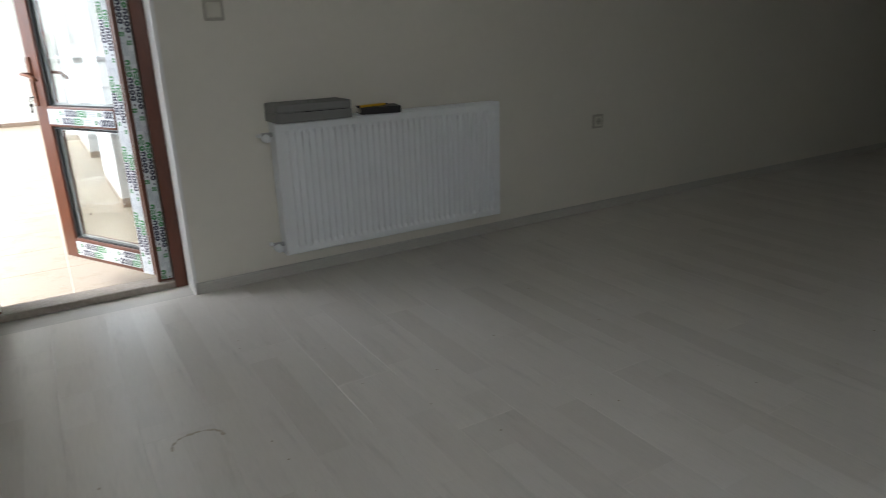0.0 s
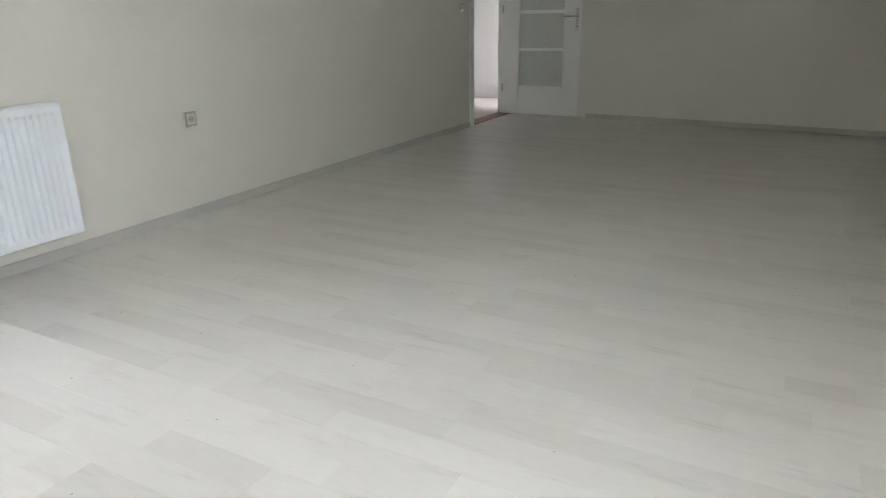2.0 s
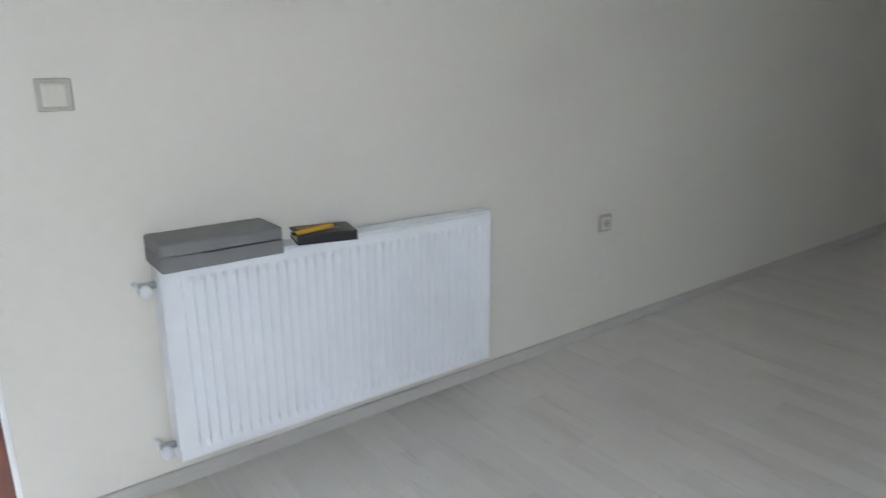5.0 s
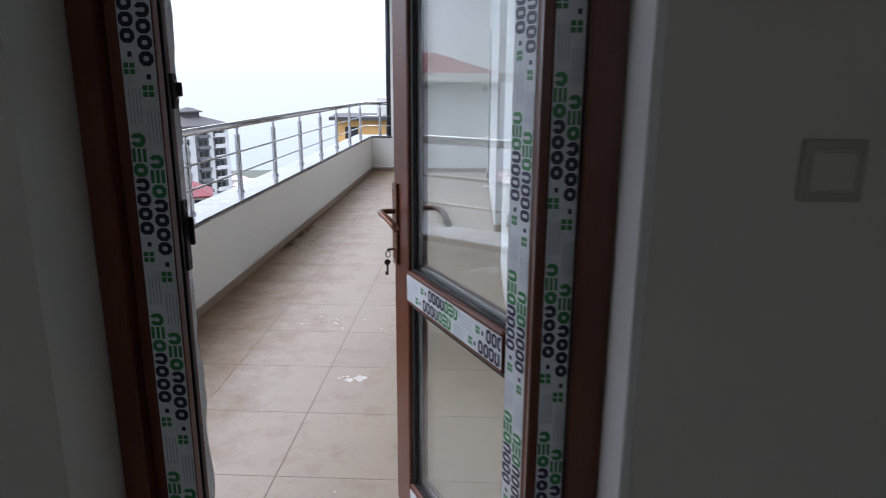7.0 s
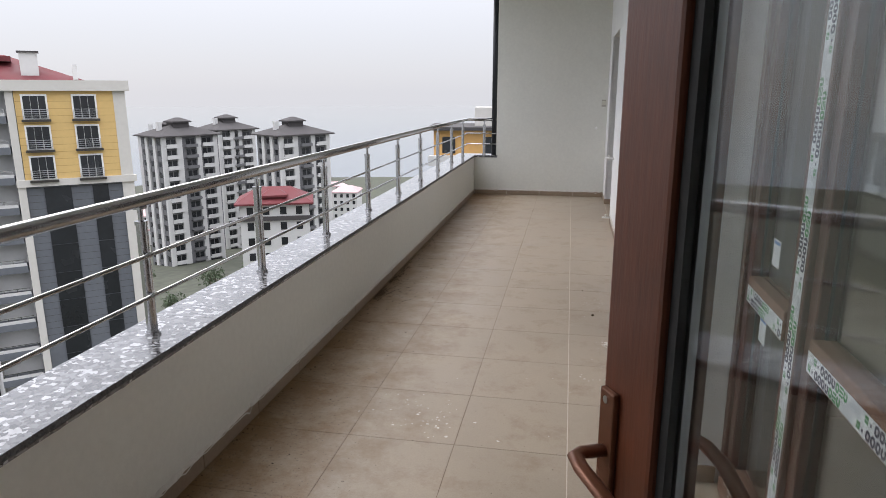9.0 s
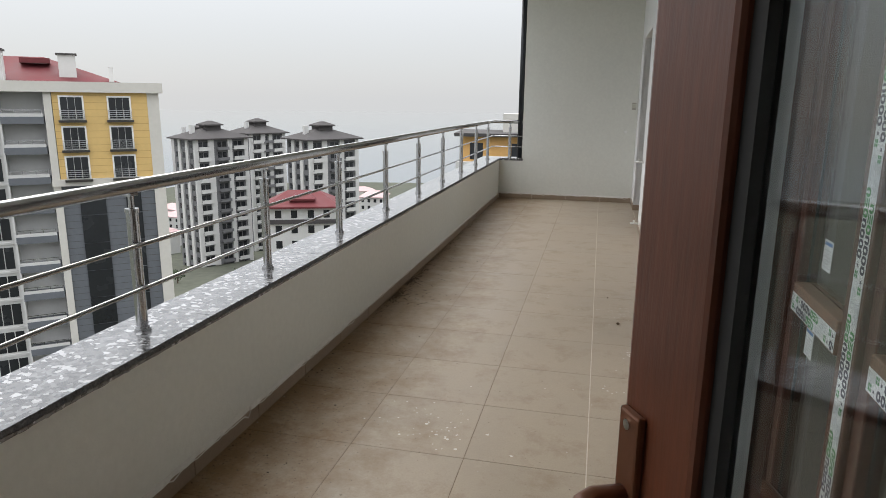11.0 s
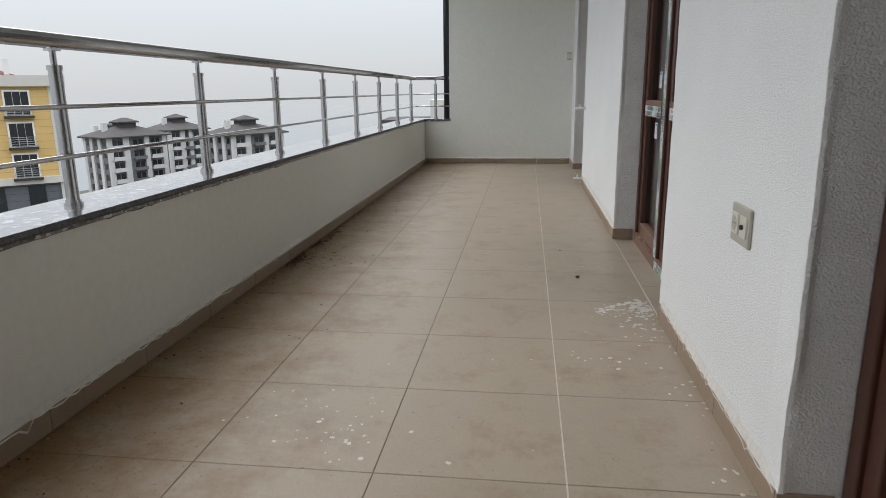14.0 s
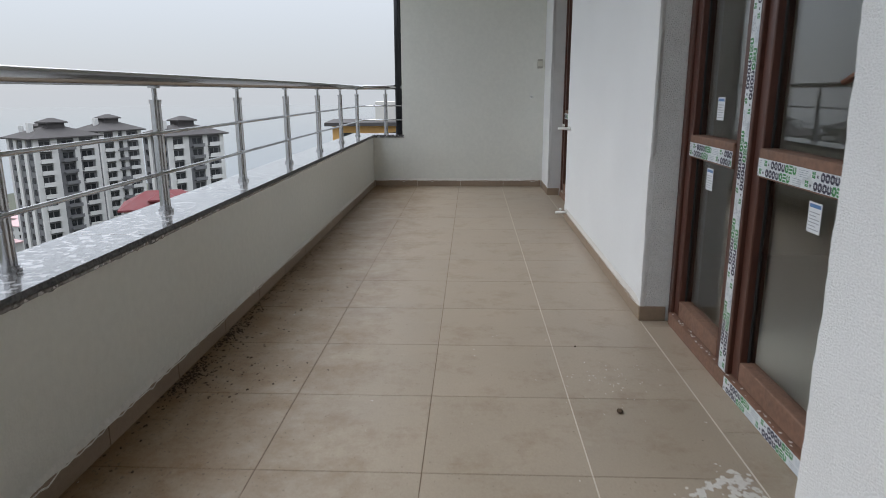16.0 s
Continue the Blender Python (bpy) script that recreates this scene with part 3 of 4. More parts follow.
def paper_sticker(parent, o, ua, va, w=0.075, h=0.09):
    o, ua, va = Vector(o), Vector(ua), Vector(va)
    na = ua.cross(va)
    def quad(bm, a, b, c, d, k):
        bm.faces.new([bm.verts.new(o + ua * x + va * y + na * k) for x, y in ((a, b), (c, b), (c, d), (a, d))])
    bm = bmesh.new()
    quad(bm, 0, 0, w, h, 0.0008)
    st = part("sticker", bm, M_STICKER, parent, "white paper label")
    bm = bmesh.new()
    quad(bm, 0.006, h * 0.82, w - 0.006, h * 0.94, 0.0014)
    part("print", bm, M_BLUE, st)
    bm = bmesh.new()
    for i in range(6):
        quad(bm, 0.008, h * (0.1 + i * 0.11), w * (0.9 - 0.25 * (i % 3 == 1)), h * (0.1 + i * 0.11) + 0.003, 0.0014)
    part("print", bm, M_INKGREY, st)


# ---- balcony door ----
DX0, DX1, DY0, DY1 = -0.515, XW, 0.15, 0.27
dz = 2.36 - R
door = thing("door_1", pose(0, 0, R), "brown foil balcony door standing open, protective film on it", "door", kind="structure")
part("door_frame", B(DX0, DY0, -0.02, DX0 + 0.045, DY1, dz, 0.003), M_PVC, door)
part("door_frame", B(DX0 + 0.045, DY0 + 0.026, 0.0, DX0 + 0.124, DY0 + 0.05, dz - 0.058, 0.003), M_PVC, door)
part("door_frame", B(DX0 + 0.045, DY0 + 0.05, 0.0, DX0 + 0.105, DY1 - 0.002, dz - 0.058, 0.003), M_PVC, door)
part("door_frame", B(DX1 - 0.058, DY0, -0.02, DX1, DY0 + 0.06, dz, 0.003), M_PVC, door)
part("door_frame", B(DX1 - 0.035, DY0 + 0.06, -0.02, DX1, DY1, dz, 0.003), M_PVC, door)
part("door_frame", B(DX1 - 0.108, DY0 + 0.033, 0.03, DX1 - 0.06, DY0 + 0.062, dz - 0.06, 0.003), M_PVC, door)
part("door_frame", B(DX0 + 0.058, DY0, dz - 0.058, DX1 - 0.058, DY1, dz, 0.003), M_PVC, door)
part("door_frame", B(DX1 - 0.069, DY1, -0.02, DX1 - 0.001, DY1 + 0.062, dz, 0.003), M_PVC, door)
part("door_frame", B(DX1 - 0.126, DY0 + 0.028, 0.03, DX1 - 0.1085, DY0 + 0.066, dz - 0.06, 0.003), M_PVC, door)
part("threshold", B(DX0 + 0.045, DY0, -0.02, DX1 - 0.058, DY1, 0.03, 0.004), mat("dusty_sill", (0.34, 0.30, 0.26), 0.8, 0, 0.25, 9, 60, 0.1, 90), door, "dusty sill of the frame")
film(door, (DX0 + 0.123, DY0 + 0.0255, 0.04), (0, 0, 1), (-1, 0, 0), dz - 0.1, 0.055, 2, 0.05)
film(door, (DX1 - 0.061, DY0 + 0.0325, 0.04), (0, 0, 1), (-1, 0, 0), dz - 0.1, 0.047, 2, 0.15)
part("gasket", B(DX0 + 0.1052, DY1 - 0.034, 0.04, DX0 + 0.1110, DY1 - 0.026, dz - 0.06), M_GASKET, door)
for z, hgt in ((0.97, 0.13), (1.26, 0.06), (0.25, 0.06), (1.95, 0.06)):
    keep = part("strike_plate", B(DX0 + 0.1055, DY1 - 0.022, z, DX0 + 0.1140, DY1 - 0.003, z + hgt, 0.002), M_DARK, door)
    for q in (0.015, hgt - 0.015):
        part("screw", C((DX0 + 0.1130, DY1 - 0.012, z + q), (DX0 + 0.1155, DY1 - 0.012, z + q), 0.0045, 8), M_CHROME, keep)
    part("catch", B(DX0 + 0.1055, DY1 - 0.006, z + hgt * 0.35, DX0 + 0.1210, DY1 + 0.003, z + hgt * 0.75, 0.002), M_GASKET, keep)
# room-side reveal corner bead
struct("reveal_trim", B(XW - 0.004, -0.003, R - 0.005, XW + 0.012, 0.148, 2.36, 0.002), M_DOORWHITE, "white plastered reveal beside the balcony door", "trim")
struct("door_step", B(DX0, 0.0, -0.15, XW, DY0, R - 0.001), M_BASE, "pale laminate step in the door opening", "floor")
struct("door_step_outer", B(DX0, DY0, -0.15, XW, 0.40, R - 0.025), M_PARAPET, "rendered step under the door frame", "floor")

# leaf: local x runs from the hinge to the free edge, -y faces the room when shut
LW, LT, LZ0, LZ1 = 0.735, 0.062, 0.02, dz - 0.05
ANG = 180 - 62.0
leaf = thing("door_leaf", pose(0.289, 0.345, R, 0, 0, ANG), "open glazed balcony door leaf in brown foil with printed film", "door")
SW = 0.105
# in this frame the room side is +y
def lbox(name, x0, z0, x1, z1, m=M_PVC, y0=0.0, y1=LT, bev=0.006):
    return part(name, B(x0, y0, z0, x1, y1, z1, bev, 2), m, leaf)

lbox("stile", 0, LZ0, SW, LZ1)
lbox("stile", LW - SW, LZ0, LW, LZ1)
lbox("rail", SW, LZ0, LW - SW, LZ0 + 0.11)
lbox("rail", SW, LZ1 - 0.11, LW - SW, LZ1)
MR0, MR1 = 0.705, 0.802
lbox("rail", SW, MR0, LW - SW, MR1, M_PVC, -0.002, LT + 0.004)
for z0, z1 in ((LZ0 + 0.11, MR0), (MR1, LZ1 - 0.11)):
    x0, x1 = SW, LW - SW
    pane = lbox("pane", x0, z0, x1, z1, M_GLASS, 0.036, 0.040, 0)
    pane.visible_shadow = False
    pane = lbox("pane", x0, z0, x1, z1, M_GLASS, 0.020, 0.024, 0)
    pane.visible_shadow = False
    for a, b, c, d in ((x0, z0, x0 + 0.014, z1), (x1 - 0.014, z0, x1, z1), (x0 + 0.014, z0, x1 - 0.014, z0 + 0.014), (x0 + 0.014, z1 - 0.014, x1 - 0.014, z1)):
        lbox("spacer", a, b, c, d, M_SPACER, 0.0245, 0.0355, 0)
        lbox("gasket", a, b, a + (0.006 if c - a < 0.02 and a == x0 else c - a), b + (d - b if c - a < 0.02 else 0.006), M_GASKET, 0.041, 0.052, 0)
        lbox("bead", a, b, c, d, M_PVC, 0.008, 0.019, 0.002)
film(leaf, (0.022, LT, LZ0 + 0.0), (0, 0, 1), (1, 0, 0), LZ1 - LZ0, 0.075, 2, 0.1)
film(leaf, (LW - SW - 0.002, LT + 0.004, MR0 + 0.012), (-1, 0, 0), (0, 0, 1), LW - 2 * SW - 0.004, 0.074, 2, 0.11)
film(leaf, (LW - SW - 0.002, LT, LZ0 + 0.02), (-1, 0, 0), (0, 0, 1), LW - 2 * SW - 0.004, 0.074, 2, 0.05)

# handles on both faces, key in the lock
def handle(sign, y0):
    hx = LW - 0.024
    plate = part("handle_plate", B(hx - 0.016, y0, 0.80, hx + 0.016, y0 + sign * 0.009, 1.035, 0.003, 2), M_BRONZE, leaf, "bronze-brown handle plate")
    y1 = y0 + sign * 0.009
    pts = [(hx, y1, 0.955), (hx, y1 + sign * 0.03, 0.957), (hx - 0.006, y1 + sign * 0.042, 0.957), (hx - 0.03, y1 + sign * 0.047, 0.956), (hx - 0.065, y1 + sign * 0.045, 0.950), (hx - 0.095, y1 + sign * 0.040, 0.938), (hx - 0.115, y1 + sign * 0.037, 0.926)]
    part("lever", tube(pts, 0.010, 12, 0.75), M_BRONZE, plate, smooth=True)
    for z in (0.812, 1.023):
        part("screw", C((hx, y1, z), (hx, y1 + sign * 0.002, z), 0.005, 10), M_CHROME, plate)
    return y1

y1 = handle(1, LT)
handle(-1, 0.0)
hx = LW - 0.024
key = part("key", C((hx, y1 - 0.004, 0.845), (hx, y1 + 0.022, 0.845), 0.0035, 8), M_DARK, leaf, "key in the lock with a second one hanging")
part("key_ring", tube([(hx, y1 + 0.020 + 0.007 * math.cos(a * 0.7), 0.832 + 0.010 * math.sin(a * 0.7)) for a in range(10)], 0.0016, 6), M_DARK, key)
bm = C((hx - 0.001, y1 + 0.022, 0.808), (hx + 0.001, y1 + 0.022, 0.808), 0.009, 16)
box(bm, hx - 0.0015, y1 + 0.0195, 0.770, hx + 0.0015, y1 + 0.0245, 0.802)
box(bm, hx - 0.0015, y1 + 0.0235, 0.772, hx + 0.0015, y1 + 0.029, 0.781)
part("hanging_key", bm, M_DARK, key)
for z in (0.25, 1.2, 1.85):
    part("hinge", C((-0.012, -0.006, z), (-0.012, -0.006, z + 0.1), 0.009, 12), M_PVC, leaf)


# ---- French windows on the balcony ----
def french_window(num, a, b, mid):
    w = thing("window_%d" % num, pose(XF, a, 0.0), "brown foil French window, dusty glass, printed film on its rails", "window", kind="structure")
    L, D = b - a, 0.07
    def wb(name, y0, z0, y1, z1, m=M_PVC_WIN, x0=0.0, x1=D, bev=0.005, label=""):
        return part(name, B(x0, y0, z0, x1, y1, z1, bev, 2), m, w, label)
    wb("window_frame", 0.004, 0.0, 0.055, WH)
    wb("window_frame", L - 0.055, 0.0, L - 0.004, WH)
    wb("window_frame", 0.055, WH - 0.055, L - 0.055, WH)
    wb("window_sill", 0.055, 0.0, L - 0.055, 0.06, M_PVC_DUSTY, -0.012, D, 0.004, "dusty bottom frame with plaster crumbs")
    wb("mullion", mid - 0.05, 0.06, mid + 0.05, WH - 0.055, M_PVC_WIN, -0.004, D)
    for y0, y1 in ((0.055, mid - 0.05), (mid + 0.05, L - 0.055)):
        wb("stile", y0, 0.06, y0 + 0.062, WH - 0.055, M_PVC_WIN, 0.012, D)
        wb("stile", y1 - 0.062, 0.06, y1, WH - 0.055, M_PVC_WIN, 0.012, D)
        wb("rail", y0 + 0.062, 0.06, y1 - 0.062, 0.135, M_PVC_DUSTY, 0.012, D)
        wb("rail", y0 + 0.062, WH - 0.14, y1 - 0.062, WH - 0.055, M_PVC_WIN, 0.012, D)
        wb("rail", y0 + 0.062, 0.80, y1 - 0.062, 0.895, M_PVC_DUSTY, 0.004, D)
        film(w, (0.004, y1 - 0.064, 0.806), (0, -1, 0), (0, 0, 1), y1 - y0 - 0.128, 0.058, 1 if num == 3 else 2, 0.06)
        for z0, z1 in ((0.135, 0.80), (0.895, WH - 0.14)):
            p = wb("pane", y0 + 0.062, z0, y1 - 0.062, z1, M_GLASS, 0.046, 0.052, 0)
            p.visible_shadow = False
            for c, e in ((y0 + 0.062, y0 + 0.069), (y1 - 0.069, y1 - 0.062)):
                wb("gasket", c, z0, e, z1, M_GASKET, 0.038, 0.0455, 0)
            st = (y0 + 0.335, z1 - 0.125) if z0 < 0.5 else (y0 + 0.28, z0 + 0.07)
            if z0 < 0.5 or y0 > 0.5:
                paper_sticker(w, (0.0455, st[0] + 0.09, st[1]), (0, -1, 0), (0, 0, 1))
    film(w, (-0.004, mid - 0.032, 0.0), (0, 0, 1), (0, 1, 0), WH - 0.06, 0.064, 2, 0.12)
    film(w, (-0.012, mid - 0.05, 0.004), (0, -1, 0), (0, 0, 1), mid - 0.1, 0.052, 2, 0.03)
    hp = wb("handle_plate", 0.075, 1.02, 0.103, 1.24, M_BRONZE, 0.003, 0.012, 0.003)
    part("lever", tube([(0.0, 0.09, 1.12), (-0.035, 0.09, 1.122), (-0.048, 0.10, 1.122), (-0.05, 0.15, 1.118), (-0.044, 0.21, 1.10)], 0.010, 12, 0.75), M_BRONZE, hp, smooth=True)


for i, (a, b) in enumerate(WINS):
    french_window(i + 1, a, b, 1.13 if i == 0 else (b - a) * 0.55)


# ---- sockets, switch, hooks ----
def wall_plate(name, m, w, h, label, category, inserts):
    """Local x along the wall, -y out of it, z up, from the plate's middle."""
    t = thing(name, m, label, category)
    part("cover_plate", B(-w / 2, -0.010, -h / 2, w / 2, 0, h / 2, 0.004, 2), M_SWITCH2, t)
    for x, kind in inserts:
        f = part("insert", B(x - 0.028, -0.014, -0.029, x + 0.028, -0.0095, 0.029, 0.003, 2), M_SWITCH, t)
        if kind == "socket":
            part("socket_well", C((x, -0.0135, 0), (x, -0.0146, 0), 0.020, 20), M_SWITCH2, f)
            for dx in (-0.0095, 0.0095):
                part("contact_hole", C((x + dx, -0.0142, 0), (x + dx, -0.0152, 0), 0.0028, 8), M_GASKET, f)
        elif kind == "aerial":
            part("plug_hole", C((x, -0.0135, 0), (x, -0.0200, 0), 0.007, 12), M_GASKET, f)
        else:
            part("rocker", B(x - 0.024, -0.017, -0.026, x + 0.024, -0.0142, 0.026, 0.002), M_SWITCH, f)
    return t


wall_plate("light_switch", pose(0.583, 0, 1.337), 0.082, 0.082, "ivory light switch with a square rocker on the wall", "switch", [(0, "switch")])
wall_plate("socket", pose(2.749, 0, 0.688), 0.082, 0.082, "ivory single wall socket beside the radiator", "socket", [(0, "socket")])
wall_plate("double_socket", pose(XW, 3.128, 0.603, 0, 0, -90), 0.150, 0.105, "dusty cream double socket on the roughcast wall", "socket", [(-0.034, "socket"), (0.034, "aerial")])
wall_plate("interior_switch", pose(6.16, 0, 1.30), 0.082, 0.082, "ivory light switch beside the glazed door", "switch", [(0, "switch")])

for z in (0.778, 0.075):
    t = thing("pipe_stub", pose(XW, 8.18, z), "white plastic pipe stub with a bent end on the wall", "pipe")
    part("stub", C((0.0, 0, 0), (-0.10, 0, 0), 0.011, 10), M_DOORWHITE, t, smooth=True)
    part("elbow", tube([(-0.06, 0, 0.0), (-0.06, 0, 0.018), (-0.06, -0.004, 0.035)], 0.010, 8), M_DOORWHITE, t, smooth=True)
    part("flange", C((0, 0, 0), (-0.008, 0, 0), 0.02, 14), M_DOORWHITE, t)
t = thing("pipe_stub", pose(0.20, YE, 1.02), "white plastic pipe stub on the end wall", "pipe")
part("stub", C((0, 0, 0), (0, -0.09, 0), 0.011, 10), M_DOORWHITE, t, smooth=True)
part("flange", C((0, 0, 0), (0, -0.008, 0), 0.02, 14), M_DOORWHITE, t)
wall_plate("socket", pose(0.29, YE, 1.38), 0.06, 0.10, "cream socket high on the end wall", "socket", [(0, "switch")])


# ---- radiator and the things on it ----
RX0, RX1, RZ0, RZ1, RY = 0.752, 1.948, 0.268, 0.868, -0.109
rad = thing("radiator", pose(RX0, 0, RZ0), "white ribbed steel panel radiator hung on the wall", "radiator")
W, H = RX1 - RX0, RZ1 - RZ0
bm = bmesh.new()
prof = []
nr = 36
x = 0.03
pitch = (W - 0.06) / nr
prof.append((0.0, 0.0))
for i in range(nr):
    for f, d in ((0.0, 0.0), (0.30, 0.0), (0.42, 0.015), (0.82, 0.015), (0.94, 0.0)):
        prof.append((x + (i + f) * pitch, d))
prof.append((W, 0.0))
cols = []
for px, d in prof:
    cols.append([bm.verts.new((px, RY + dd, z)) for z, dd in ((0.0, 0.006), (0.006, 0.0), (0.028, 0.0), (0.046, d), (H - 0.052, d), (H - 0.034, 0.0), (H - 0.006, 0.0), (H, 0.006))])
for a, b in zip(cols, cols[1:]):
    for i in range(7):
        bm.faces.new((a[i], b[i], b[i + 1], a[i + 1]))
part("front_panel", bm, M_WHITE, rad)
part("back_panel", B(0.0, -0.040, 0.0, W, -0.030, H - 0.002, 0.002), M_WHITE, rad)
for x0 in (-0.003, W + 0.001):
    part("side_cover", B(x0, RY + 0.004, 0.0, x0 + 0.002, -0.028, H), M_WHITE, rad)
top = part("top_grille", B(-0.003, RY + 0.006, H, W + 0.003, -0.028, H + 0.004, 0.001), M_WHITE, rad)
for z in (0.05, H - 0.05):
    v = part("valve", C((-0.004, -0.068, z), (-0.05, -0.068, z), 0.011, 14), M_SPACER, rad, "chrome and white radiator valve", True)
    part("valve_knob", C((-0.035, -0.068, z - 0.012), (-0.035, -0.10, z - 0.014), 0.019, 16, 0.016), M_WHITE, v, smooth=True)
    part("valve_pipe", C((-0.045, -0.068, z), (-0.045, -0.001, z - 0.01), 0.009, 12), M_WHITE, v, smooth=True)
for x in (0.25, W - 0.25):
    part("bracket", B(x, -0.032, 0.08, x + 0.03, -0.0005, H - 0.08), M_WHITE, rad)

case = thing("storage_case", pose(0.915, -0.083, RZ1 + 0.0045), "flat closed grey plastic case lying on the radiator", "case")
part("case_base", B(-0.170, -0.090, 0, 0.174, 0.077, 0.0422, 0.0015, 1), M_CASE, case, smooth=False)
part("case_lid", B(-0.170, -0.090, 0.0425, 0.174, 0.077, 0.079, 0.006, 2), M_CASE, case)
part("case_seam", B(-0.06, -0.0912, 0.0405, 0.165, -0.0872, 0.0432), M_GASKET, case)
book = thing("book", pose(1.265, -0.082, RZ1 + 0.0045, 0, 0, -14), "thick black book with a brown cover picture on the radiator", "book")
part("page_block", B(-0.092, -0.0625, 0.003, 0.088, 0.062, 0.027), M_PAPER, book)
part("cover", B(-0.097, -0.067, 0.027, 0.093, 0.067, 0.031, 0.001), M_BOOKCOVER, book)
part("cover", B(-0.097, -0.067, 0.0, 0.093, 0.067, 0.003, 0.001), M_BOOKCOVER, book)
part("spine", B(-0.097, -0.067, 0.003, 0.093, -0.0625, 0.027), M_BOOKCOVER, book)
part("cover_picture", B(-0.08, -0.02, 0.031, 0.05, 0.06, 0.0318), M_PICT, book)
pen = thing("yellow_pencil", pose(1.235, -0.098, RZ1 + 0.0415, 0, 0, 12), "flat yellow carpenter's pencil on the book", "pencil")
part("shaft", B(-0.085, -0.010, -0.005, 0.062, 0.010, 0.005, 0.002), M_PENCIL, pen)
part("tip", C((0.062, 0, 0), (0.085, 0, 0), 0.005, 8, 0.001), M_BOOKCOVER, pen)
part("end_cap", B(-0.093, -0.010, -0.005, -0.0852, 0.010, 0.005, 0.002), M_BOOKCOVER, pen)

# ---- glazed interior door ----
idoor = thing("door_2", pose(6.40, 0, R), "white casing of the open interior doorway", "door", kind="structure")
part("casing", B(-0.07, -0.012, 0, 0.0, 0.0, 2.13, 0.003), M_DOORWHITE, idoor)
part("jamb", B(0.0, -0.004, 0, 0.03, 0.174, 2.06, 0.002), M_DOORWHITE, idoor)
part("jamb", B(1.04, -0.004, 0, 1.07, 0.174, 2.06, 0.002), M_DOORWHITE, idoor)
part("jamb", B(0.03, -0.004, 2.06, 1.04, 0.174, 2.09, 0.002), M_DOORWHITE, idoor)
part("casing", B(-0.07, -0.012, 2.13, 1.05, 0.0, 2.2, 0.003), M_DOORWHITE, idoor)
part("threshold", B(0.03, 0.0, -0.012, 1.04, 0.17, 0.004, 0.001), M_PVC_DUSTY, idoor, "thin brown threshold strip")
ileaf = thing("interior_door", pose(7.425, 0.085, R + 0.008), "white interior door with frosted panes, standing open", "door")
IW = 0.90
def ib(name, y0, z0, y1, z1, m=M_DOORWHITE, x0=-0.04, x1=0.0, bev=0.003, label=""):
    return part(name, B(x0, -y1, z0, x1, -y0, z1, bev), m, ileaf, label)

IS = 0.18
ib("stile", 0, 0, IS, 2.04)
ib("stile", IW - IS, 0, IW, 2.04)
ib("rail", IS, 0, IW - IS, 0.32)
ib("rail", IS, 1.9, IW - IS, 2.04)
zs = [0.32 + k * 0.395 for k in range(5)]
for k in range(4):
    ib("pane", IS, zs[k], IW - IS, zs[k + 1], M_FROST, -0.024, -0.016, 0)
    if k:
        ib("glazing_bar", IS, zs[k] - 0.017, IW - IS, zs[k] + 0.017, M_DOORWHITE, -0.036, -0.004)
for a, b, c, d in ((IS, 0.32, IS + 0.013, 1.9), (IW - IS - 0.013, 0.32, IW - IS, 1.9)):
    ib("moulding", a, b, c, d, M_DOORWHITE, -0.0385, -0.025, 0.002)
for z in (0.25, 1.1, 1.8):
    part("hinge", C((-0.046, 0.004, z), (-0.046, 0.004, z + 0.09), 0.008, 10), M_CHROME, ileaf)
hp = ib("handle_plate", IW - 0.065, 0.91, IW - 0.028, 1.14, M_CHROME, -0.048, -0.0395, 0.002)
part("key_hole", C((-0.0475, -(IW - 0.046), 0.955), (-0.0495, -(IW - 0.046), 0.955), 0.007, 10), M_GASKET, hp)
part("lever", tube([(-0.046, -(IW - 0.046), 1.06), (-0.085, -(IW - 0.046), 1.06), (-0.09, -(IW - 0.066), 1.06), (-0.09, -(IW - 0.17), 1.058)], 0.009, 10), M_CHROME, hp, smooth=True)


# ---- the town outside ----
def hill(x, y):
    d = math.hypot(x, y)
    return -24 - 0.115 * d if d < 520 else -83.8 - (d - 520) * 0.005

bm = bmesh.new()
rings = []
radii = [0, 20, 40, 70, 110, 160, 220, 300, 400, 520, 700]
for r in radii:
    rings.append([bm.verts.new((r * math.sin(a * math.pi / 24), r * math.cos(a * math.pi / 24), hill(r, 0) + (noise.noise((r * 0.3, a * 0.9, 3)) * 3 if r > 10 else 0))) for a in range(48)] if r else [bm.verts.new((0, 0, hill(0, 0)))])
for i, (a, b) in enumerate(zip(rings, rings[1:])):
    for k in range(48):
        bm.faces.new((a[0], b[k], b[(k + 1) % 48]) if i == 0 else (a[k], b[k], b[(k + 1) % 48], a[(k + 1) % 48]))
struct("ground", bm, M_GROUND, "damp green and brown hillside falling to the sea", "ground")
bm = bmesh.new()
o = [bm.verts.new((4800 * math.sin(a * math.pi / 24), 4800 * math.cos(a * math.pi / 24), -85.5)) for a in range(48)]
bm.faces.new(o)
struct("sea", bm, M_SEA, "calm pale sea fading into the overcast", "water")


def shared(ob_name, me, parent, loc, rz=0.0):
    o = new(ob_name, me)
    o.parent = parent
    o.matrix_local = pose(*loc, 0, 0, rz)
    return o


